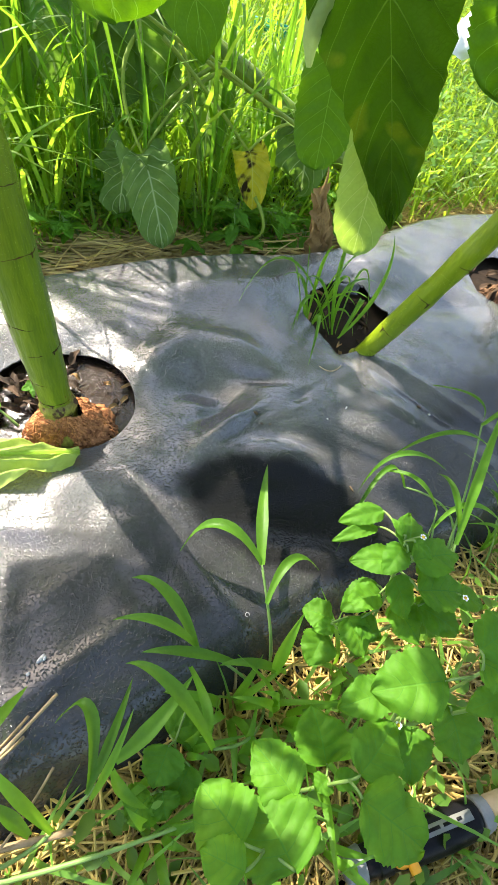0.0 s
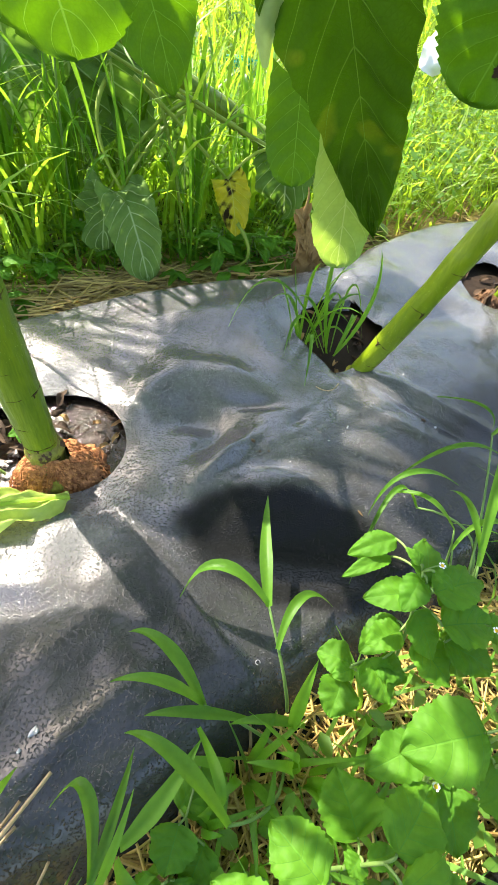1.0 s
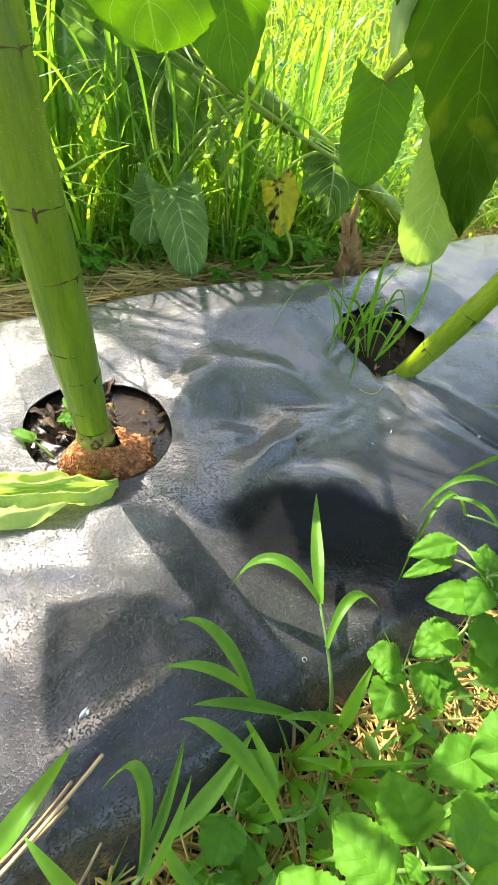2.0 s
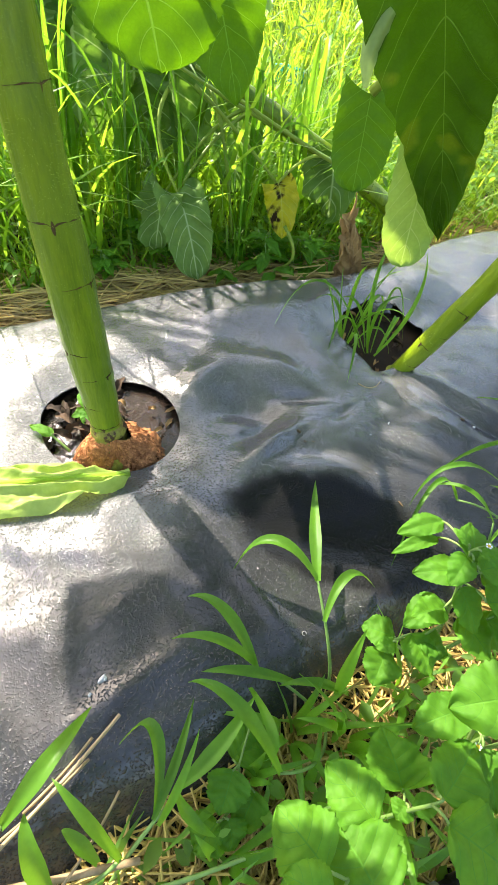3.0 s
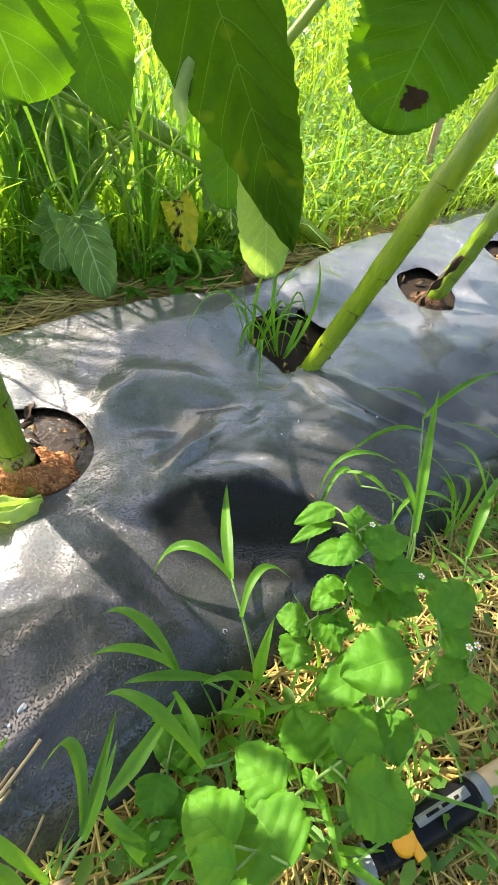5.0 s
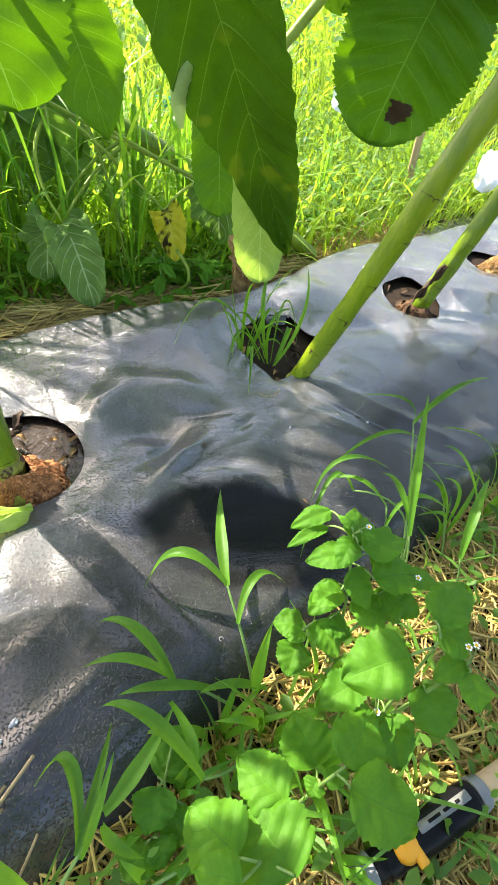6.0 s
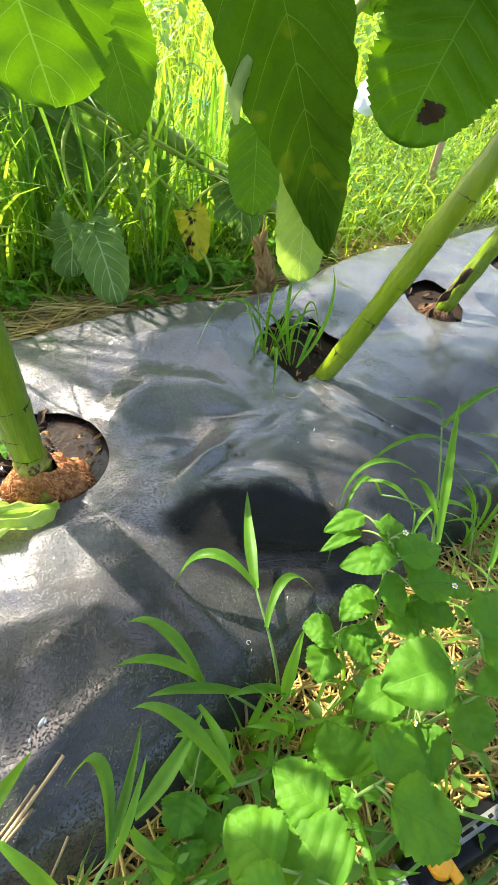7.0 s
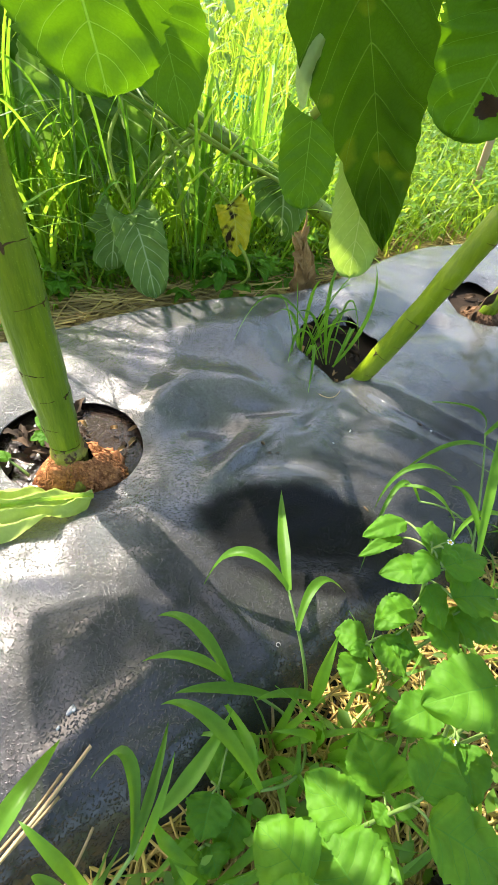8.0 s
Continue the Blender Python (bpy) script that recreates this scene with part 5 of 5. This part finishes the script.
for k in range(44):
    # the last of them crowd the straw at the foot of the fallen plant
    near = k >= 26
    u, v = (rg.uniform(0.62, 1.02), rg.uniform(0.035, 0.12)) if near else (rg.uniform(0.22, 1.25), rg.uniform(0.045, 0.20))
    v += far_edge(u)
    x, y = to_xy(u, v)
    top = Vector((x + rg.uniform(-0.02, 0.02), y - rg.uniform(0.0, 0.03), rg.uniform(0.035, 0.10)))
    sprouts = []
    for q in range(rg.randint(5, 8)):
        a = q * 2.4 + rg.uniform(-0.4, 0.4)
        e = Vector((math.cos(a), math.sin(a), rg.uniform(-0.1, 0.2))) * rg.uniform(0.022, 0.045) * (1.25 if near else 1.0)
        b = Vector((x, y, 0.0)).lerp(top, rg.uniform(0.55, 1.0)) + e * 0.15
        sprouts.append((*b, *(b + e), rg.uniform(0.012, 0.024)))
    weed((x, y, 0.0), [((x, y, 0.0), (x, y, top.z * 0.6), tuple(top))], sprouts, [], "small green seedling with toothed leaves on straw", 200 + 10 * k)

rg = random.Random(21)


def tall_grass(base, n, height, spread_out, width, label, mat=GRASS):
    """A clump of tall arching grass, each leaf a part."""
    th = thing("grass_plant", base, label, "grass plant", "tall grass behind the bed")
    for _ in range(n):
        a = rg.uniform(0, 2 * math.pi)
        h = height * rg.uniform(0.6, 1.1)
        o = spread_out * rg.uniform(0.2, 1.0)
        e = Vector((math.cos(a), math.sin(a), 0))
        p0 = Vector(base) + e * 0.008
        p1 = p0 + e * o * 0.30 + Vector((0, 0, h))
        p2 = p0 + e * o + Vector((0, 0, h * rg.uniform(0.55, 1.25)))
        w = width * rg.uniform(0.7, 1.2)
        bm = bmesh.new()
        surface(bm, bend(p0, p1 * 0.9 + p0 * 0.1, p2), e.cross(Vector((0, 0, 1))), w / 2, grassy, 14, 4, fold=0.3, twist=rg.uniform(-1.2, 1.2), wave=0.2, seed=h * 100)
        part("grass_blade", bm, mat, th)
    return th


for u, v, n, h, sp, w in (
    (0.22, 0.94, 6, 0.34, 0.16, 0.011), (0.30, 1.02, 7, 0.40, 0.18, 0.012), (0.38, 0.95, 5, 0.30, 0.14, 0.009), (0.42, 0.98, 7, 0.42, 0.2, 0.012),
    (0.50, 0.88, 5, 0.34, 0.15, 0.010), (0.58, 0.80, 5, 0.30, 0.14, 0.008), (0.64, 0.90, 6, 0.38, 0.18, 0.010), (0.72, 0.84, 5, 0.36, 0.16, 0.010),
    (0.80, 0.95, 6, 0.40, 0.18, 0.012), (0.34, 1.10, 8, 0.46, 0.22, 0.014), (0.52, 1.12, 8, 0.48, 0.22, 0.014), (0.70, 1.10, 8, 0.46, 0.22, 0.014),
    (0.90, 1.05, 7, 0.40, 0.20, 0.012), (0.16, 0.98, 7, 0.42, 0.2, 0.013), (1.02, 0.88, 5, 0.22, 0.12, 0.007), (1.30, 0.95, 6, 0.26, 0.12, 0.008),
):
    x, y = to_xy(u, v)
    tall_grass((x, y, 0.0), n, h, sp, w, "tall green grass with long arching leaves")


backlit = thing("grass_plant", (-0.385, 0.95, 0.0), "tall grass shoot with long leaves arching in the sun", "grass plant", "tall grass behind the bed")
culm(backlit, ((-0.388, 0.95, 0.0), (-0.384, 0.95, 0.20), (-0.370, 0.95, 0.346)), 0.0028)
culm(backlit, ((-0.300, 0.95, 0.0), (-0.306, 0.95, 0.06), (-0.310, 0.95, 0.105)), 0.0022)
for a, b, c, w in (
    ((-0.310, 0.95, 0.105), (-0.385, 0.95, 0.285), (-0.489, 0.95, 0.195), 0.013),
    ((-0.370, 0.95, 0.340), (-0.343, 0.95, 0.325), (-0.305, 0.94, 0.165), 0.013),
    ((-0.384, 0.95, 0.200), (-0.398, 0.95, 0.300), (-0.425, 0.93, 0.215), 0.016),
    ((-0.386, 0.95, 0.120), (-0.395, 0.95, 0.240), (-0.392, 0.95, 0.340), 0.015),
):
    blade(backlit, a, b, c, w)
broad_shoot = thing("grass_plant", (-0.51, 0.95, 0.0), "broad upright grass leaves glowing in the sun", "grass plant", "tall grass behind the bed")
for a, b, c, w in (
    ((-0.510, 0.95, 0.0), (-0.495, 0.95, 0.26), (-0.445, 0.95, 0.440), 0.022),
    ((-0.515, 0.96, 0.0), (-0.520, 0.96, 0.24), (-0.500, 0.95, 0.430), 0.020),
    ((-0.505, 0.94, 0.0), (-0.480, 0.94, 0.20), (-0.470, 0.93, 0.350), 0.016),
    ((-0.357, 0.93, 0.002), (-0.350, 0.93, 0.062), (-0.301, 0.93, 0.080), 0.013),
    ((-0.270, 0.93, 0.0), (-0.268, 0.93, 0.18), (-0.272, 0.93, 0.350), 0.010),
    ((-0.100, 1.05, 0.0), (-0.098, 1.05, 0.25), (-0.086, 1.05, 0.445), 0.016),
):
    blade(broad_shoot, a, b, c, w)


def netting(loc, size, label):
    """A scrap of coarse net: crossed cords."""
    th = thing("net_scrap", loc, label, "netting")
    n = 9
    for d in (0, 1):
        bm = bmesh.new()
        for k in range(n):
            q = (k / (n - 1) - 0.5)
            a = Vector((q * size[0], 0, -size[1] / 2)) if d else Vector((-size[0] / 2, 0, q * size[1]))
            b = Vector((q * size[0], 0, size[1] / 2)) if d else Vector((size[0] / 2, 0, q * size[1]))
            m = a.lerp(b, 0.5) + Vector((0, rg.uniform(-0.02, 0.02), rg.uniform(-0.01, 0.01)))
            tube(bm, bend(Vector(loc) + a, Vector(loc) + m, Vector(loc) + b), 0.0035, 6, 5)
        part("cords", bm, TEAL, th)


netting((-0.31, 2.05, 0.165), (0.12, 0.05), "scrap of teal green net lying in the meadow")
netting((-0.85, 1.75, 0.30), (0.10, 0.10), "scrap of teal green net among tall grass")


def sheet_scrap(loc, label):
    th = thing("plastic_sheet", loc, label, "plastic sheet")
    bm = bmesh.new()
    surface(bm, bend(Vector(loc) + Vector((-0.02, -0.03, 0.0)), Vector(loc) + Vector((0, 0.0, 0.05)), Vector(loc) + Vector((0.02, 0.10, 0.10))), (1, 0.1, 0.3), 0.045, lambda s: 0.6 + 0.4 * math.sin(3 * s), 14, 8,
            fold=-0.3, pucker=0.25, wave=1.0, seed=3)
    part("sheet", bm, WHITE, th)


sheet_scrap((0.295, 1.9, 0.268), "crumpled scrap of white plastic sheet in the grass")
sheet_scrap((0.86, 1.95, 0.11), "crumpled scrap of white plastic sheet in the grass")


def stake(base, top):
    th = thing("stake", base, "pale wooden stake driven in beyond the bed", "stake")
    bm = bmesh.new()
    tube(bm, bend(base, top), lambda s: 0.016 if s < 0.9 else 0.016 - 0.10 * (s - 0.9), 14, 4, 0.1)
    part("post", bm, WOOD, th)


stake((0.60, 1.95, -0.01), (0.548, 1.88, 0.36))


# ---------------------------------------------------------------- on the film and in its holes
def rolled_leaf():
    """A cut leaf, limp and rolled in on itself, across the film."""
    th = thing("cut_leaf", (-0.20, 0.32, 0.065), "limp rolled pale-green cut leaf lying on the film", "cut leaf")
    bm = bmesh.new()
    cv = bend((-0.118, 0.373, 0.066), (-0.20, 0.325, 0.080), (-0.36, 0.235, 0.084))
    surface(bm, cv, (0.5, -0.86, 0.0), 0.039, lambda s: min(1.0, 0.16 + 1.7 * s), 90, 60, fold=0.0, curl=0.45, pucker=0.0, wave=0.5, seed=5)
    for v in bm.verts:  # long creases along the leaf
        q = v.co.x * 0.5 - v.co.y * 0.86
        v.co.z += 0.005 + 0.0050 * (1 - 2 * abs(math.sin(q * 170 + 3.5 * noise.noise(v.co * 20)))) + 0.006 * noise.noise(Vector((v.co.x * 30 + v.co.y * 16, q * 90, 2))) + 0.0028 * abs(noise.noise(v.co * 150))
    lf = part("leaf", bm, LIMP, th)
    bm = bmesh.new()
    tube(bm, lambda s: cv(s) + Vector((0, 0, 0.004)), lambda s: 0.0024 + 0.001 * s, 16, 6)
    part("rib", bm, VEIN, lf)


rolled_leaf()


def straw_stalk(a, b, r, sag=0.0):
    th = thing("straw_stalk", a, "dry straw stalk lying over the film", "straw", "loose straw stalks")
    bm = bmesh.new()
    tube(bm, bend(a, Vector(a).lerp(Vector(b), 0.5) + Vector((0.002, 0, sag)), b), r, 10, 8, 0.15)
    part("stalk", bm, STRAW_ONE, th)


straw_stalk((-0.017, 0.139, 0.075), (-0.068, 0.028, 0.070), 0.0015)
straw_stalk((-0.028, 0.104, 0.068), (-0.075, 0.030, 0.062), 0.0012)
straw_stalk((0.005, 0.092, 0.072), (-0.012, 0.030, 0.058), 0.0011)
straw_stalk((0.036, 0.058, 0.050), (-0.060, 0.014, 0.050), 0.0026)
straw_stalk((0.118, 0.235, 0.045), (0.136, 0.195, 0.02), 0.0016)
straw_stalk((-0.032, 0.118, 0.070), (-0.058, 0.060, 0.070), 0.0013)


def crumb(p, r, stretch, mat, label, category="crumb"):
    th = thing(category.replace(" ", "_"), p, label, category)
    bm = bmesh.new()
    bmesh.ops.create_icosphere(bm, subdivisions=2, radius=r, matrix=Matrix.Translation(p) @ Matrix.Rotation(p[0] * 40, 4, 'Z') @ Matrix.Diagonal((stretch, 1, 0.7, 1)))
    for v in bm.verts:
        v.co += (v.co - Vector(p)) * 0.9 * noise.noise(v.co * 800)
    part("lump", bm, mat, th)


def on_film(x, y):
    return (x, y, bed_height(x, y) + 0.001)


crumb(on_film(-0.046, 0.160), 0.0020, 2.2, CRUMB, "small grey crumb on the film")
crumb(on_film(-0.043, 0.1615), 0.0015, 1.4, CRUMB, "small grey crumb on the film")
crumb(on_film(-0.050, 0.146), 0.0013, 1.3, CRUMB, "small grey crumb on the film")
crumb(on_film(0.065, 0.520), 0.0022, 1.5, SCAR, "tiny dark seed on the film", "seed")
crumb(on_film(0.077, 0.507), 0.0014, 1.3, SCAR, "tiny dark seed on the film", "seed")
crumb(on_film(0.088, 0.510), 0.0012, 1.3, SCAR, "tiny dark seed on the film", "seed")
crumb(on_film(0.190, 0.592), 0.0010, 3.2, CRUMB, "pale straw chip on the film", "straw chip")
crumb(on_film(0.300, 0.640), 0.0018, 2.0, SCAR, "dark leaf scrap on the film", "leaf scrap")
crumb(on_film(0.318, 0.632), 0.0016, 1.4, CRUMB, "pale crumb on the film")
crumb(on_film(0.215, 0.452), 0.0012, 4.0, SCAR, "thin dark scrap on the film", "leaf scrap")
crumb(on_film(0.165, 0.555), 0.0010, 1.5, CRUMB, "tiny pale crumb on the film")
# a small white ring, pressed in the film
ring = thing("wire_ring", on_film(0.125, 0.257), "small pale ring lying on the film", "ring")
bm = bmesh.new()
tube(bm, lambda s: Vector(on_film(0.125, 0.257)) + Vector((0.0021 * math.cos(s * 5.0), 0.0021 * math.sin(s * 5.0), 0)), 0.0005, 16, 6)
part("ring", bm, GREY, ring)
# dry curl on the film
curl_ = thing("dry_tendril", on_film(0.155, 0.655), "thin pale dry tendril on the film", "tendril")
bm = bmesh.new()
tube(bm, bend((0.135, 0.655, 0.066), (0.155, 0.650, 0.068), (0.168, 0.672, 0.067)), 0.0009, 10, 5)
part("tendril", bm, STRAW_ONE, curl_)

# mud, litter and seedlings in the holes
puddle = thing("puddle", (-0.183, 0.462, 0.03), "muddy water standing in the planting hole", "puddle")
bm = bmesh.new()
bmesh.ops.create_circle(bm, cap_ends=True, segments=48, radius=0.098, matrix=Matrix.Translation((-0.183, 0.455, 0.0400)))
part("water", bm, MUD, puddle)


def litter(h, n, seed, mat, size, label, z, arc=(0.0, 6.283)):
    """Dead leaf scraps and chips in a planting hole."""
    rl = random.Random(seed)
    for k in range(n):
        a, r = rl.uniform(arc[0], arc[1]), math.sqrt(rl.uniform(0.15, 1.0)) * 0.9
        p = Vector((h[0] + math.cos(a) * r * h[2], h[1] + math.sin(a) * r * h[3], z + rl.uniform(0.0, 0.008)))
        b = rl.uniform(0, 2 * math.pi)
        e = Vector((math.cos(b), math.sin(b), rl.uniform(-0.2, 0.4))) * size * rl.uniform(0.5, 1.2)
        th = thing("leaf_scrap", p, label, "leaf scrap", "litter in the planting holes")
        bm = bmesh.new()
        surface(bm, bend(p, p + e * 0.5 + Vector((0, 0, 0.004)), p + e), e.cross(Vector((0, 0, 1))), size * 0.22, ovate, 8, 4, fold=0.5, curl=0.3, pucker=0.2, wave=1.0, seed=k + seed)
        part("scrap", bm, mat, th)


litter(HOLES["a"], 26, 3, BROWN, 0.032, "dark rotting leaf scrap in the muddy hole", 0.0405, (1.9, 4.2))
litter(HOLES["a"], 6, 8, DRY, 0.018, "brown leaf scrap in the muddy hole", 0.040, (0.3, 1.6))
litter(HOLES["b"], 20, 5, BROWN, 0.026, "dark rotting leaf scrap in the soil hole", 0.026)
litter(HOLES["b"], 7, 6, DRY, 0.022, "brown leaf scrap in the soil hole", 0.030)
litter(HOLES["c"], 12, 7, BROWN, 0.040, "dark withered leaf scrap in the hole", 0.03)
litter(HOLES["d"], 8, 9, DRY, 0.030, "brown leaf scrap in the hole", 0.03)


def clods(h, n, seed, z):
    rl = random.Random(seed)
    for k in range(n):
        a, r = rl.uniform(0, 2 * math.pi), math.sqrt(rl.uniform(0, 1)) * 0.92
        p = (h[0] + math.cos(a) * r * h[2], h[1] + math.sin(a) * r * h[3], z + rl.uniform(0, 0.004))
        crumb(p, rl.uniform(0.002, 0.006), rl.uniform(1.0, 1.8), SOIL, "damp soil crumb in the planting hole", "soil crumb")


clods(HOLES["b"], 80, 3, 0.026)
clods(HOLES["a"], 9, 4, 0.037)
clods(HOLES["c"], 34, 5, 0.022)
weed((-0.222, 0.462, 0.03), [((-0.222, 0.462, 0.03), (-0.222, 0.462, 0.045), (-0.220, 0.46, 0.062))], (
    (-0.220, 0.46, 0.062, -0.245, 0.485, 0.07, 0.018),
    (-0.220, 0.46, 0.062, -0.195, 0.478, 0.066, 0.018),
    (-0.220, 0.46, 0.058, -0.214, 0.435, 0.06, 0.018),
    (-0.220, 0.46, 0.055, -0.240, 0.445, 0.055, 0.016),
    (-0.220, 0.46, 0.066, -0.212, 0.468, 0.07, 0.010),
), [], "small green seedling beside the stalk in the muddy hole", 160)
weed((-0.245, 0.40, 0.045), [((-0.215, 0.395, 0.045), (-0.23, 0.398, 0.055), (-0.245, 0.402, 0.06))], (
    (-0.240, 0.402, 0.06, -0.275, 0.405, 0.066, 0.013),
), [], "fallen green leaf in the muddy hole", 170)
# the flap of film beside the torn hole
flap = thing("film_flap", (0.135, 0.905, 0.06), "stiff torn flap of black plastic film", "film flap")
bm = bmesh.new()
surface(bm, bend((0.155, 0.915, 0.058), (0.150, 0.895, 0.075), (0.155, 0.872, 0.066)), (1, 0.35, 0), 0.026, lambda s: 1.0 - 0.25 * s, 10, 8, fold=0.1, wave=0.4, seed=2)
part("flap", bm, FILM, flap)


# ---------------------------------------------------------------- the tool in the straw
def garden_tool():
    a, b = Vector((0.262, 0.086, 0.028)), Vector((0.405, 0.168, 0.032))
    d = (b - a).normalized()
    th = thing("garden_tool", a, "black plastic garden tool handle with an orange catch lying on straw", "garden tool")
    side = d.cross(Vector((0, 0, 1))).normalized()
    up = side.cross(d)

    def turned(name, s0, s1, r, mat, parent, label="", sides=24):
        bm = bmesh.new()
        tube(bm, bend(a + d * s0, a + d * s1), r, 24, sides)
        return part(name, bm, mat, parent, label)
    body = turned("handle", 0.052, 0.142, lambda s: 0.0150 + 0.0020 * math.sin(s * 3.0) - (0.004 if s < 0.04 or s > 0.96 else 0), BLACK, th)
    turned("end_ring", 0.141, 0.152, lambda s: 0.0162 - 0.002 * s, GREY, th, "grey plastic ring")
    turned("shaft", 0.150, 0.30, 0.0122, WOOD, th, "pale wooden shaft")
    neck = turned("neck", 0.018, 0.054, lambda s: 0.0122 + 0.002 * s, BLACK, th)
    turned("collar", 0.030, 0.046, lambda s: 0.0146 - (0.003 if s < 0.1 or s > 0.9 else 0), BLACK, neck)
    turned("tip", 0.004, 0.020, lambda s: 0.012 + 0.002 * s, GREY, th, "grey plastic tip")
    bm = bmesh.new()
    n = (-side * 0.35 + up * 0.94).normalized()
    w = n.cross(d)
    bmesh.ops.create_cube(bm, size=1.0, matrix=Matrix.Translation(a + d * 0.100 + n * 0.0166) @ Matrix((d, w, n)).transposed().to_4x4() @ Matrix.Diagonal((0.060, 0.0085, 0.0016, 1)))
    bmesh.ops.bevel(bm, geom=bm.edges[:], offset=0.0006, segments=2, affect='EDGES')
    plate = part("label_plate", bm, SILVER, body, "silver label plate")
    for k, (s, ln) in enumerate(((0.088, 0.014), (0.104, 0.010), (0.116, 0.005))):
        bm = bmesh.new()
        bmesh.ops.create_cube(bm, size=1.0, matrix=Matrix.Translation(a + d * s + n * 0.0176) @ Matrix((d, w, n)).transposed().to_4x4() @ Matrix.Diagonal((ln, 0.0026, 0.0008, 1)))
        part("print_bar", bm, BLACK, plate)
    bm = bmesh.new()
    c = a + d * 0.052 + n * 0.0148 - w * 0.004
    bmesh.ops.create_cone(bm, cap_ends=True, segments=20, radius1=0.0115, radius2=0.0105, depth=0.008, matrix=Matrix.Translation(c) @ Matrix((d, w, n)).transposed().to_4x4())
    bmesh.ops.create_cube(bm, size=1.0, matrix=Matrix.Translation(c + d * 0.006 - w * 0.010) @ Matrix((d, w, n)).transposed().to_4x4() @ Matrix.Diagonal((0.008, 0.014, 0.006, 1)))
    part("catch", bm, ORANGE, th, "orange plastic catch")
    return th


garden_tool()


# ---------------------------------------------------------------- more grass along the edge of the film
for u, v, n, h, sp, w in (
    (0.20, -0.02, 6, 0.08, 0.10, 0.010), (0.27, -0.05, 7, 0.09, 0.11, 0.010), (0.34, 0.0, 6, 0.08, 0.10, 0.009), (0.24, -0.10, 5, 0.07, 0.10, 0.009),
    (0.14, -0.06, 5, 0.07, 0.09, 0.009), (0.62, 0.02, 6, 0.12, 0.12, 0.009), (0.72, 0.01, 6, 0.13, 0.14, 0.009), (0.82, 0.03, 6, 0.13, 0.14, 0.009), (0.95, 0.0, 6, 0.12, 0.14, 0.009),
    (0.66, -0.07, 6, 0.10, 0.12, 0.009), (0.22, 0.03, 7, 0.08, 0.10, 0.010), (0.26, 0.00, 7, 0.09, 0.10, 0.011), (0.16, 0.02, 6, 0.07, 0.09, 0.010), (0.12, -0.02, 6, 0.06, 0.08, 0.010), (0.80, -0.08, 5, 0.10, 0.12, 0.009),
):
    x, y = to_xy(u, v)
    th = tall_grass((x, y, 0.0), n, h, sp, w, "low green grass tuft on straw beside the film")
    th["group"] = "grass tufts along the film"
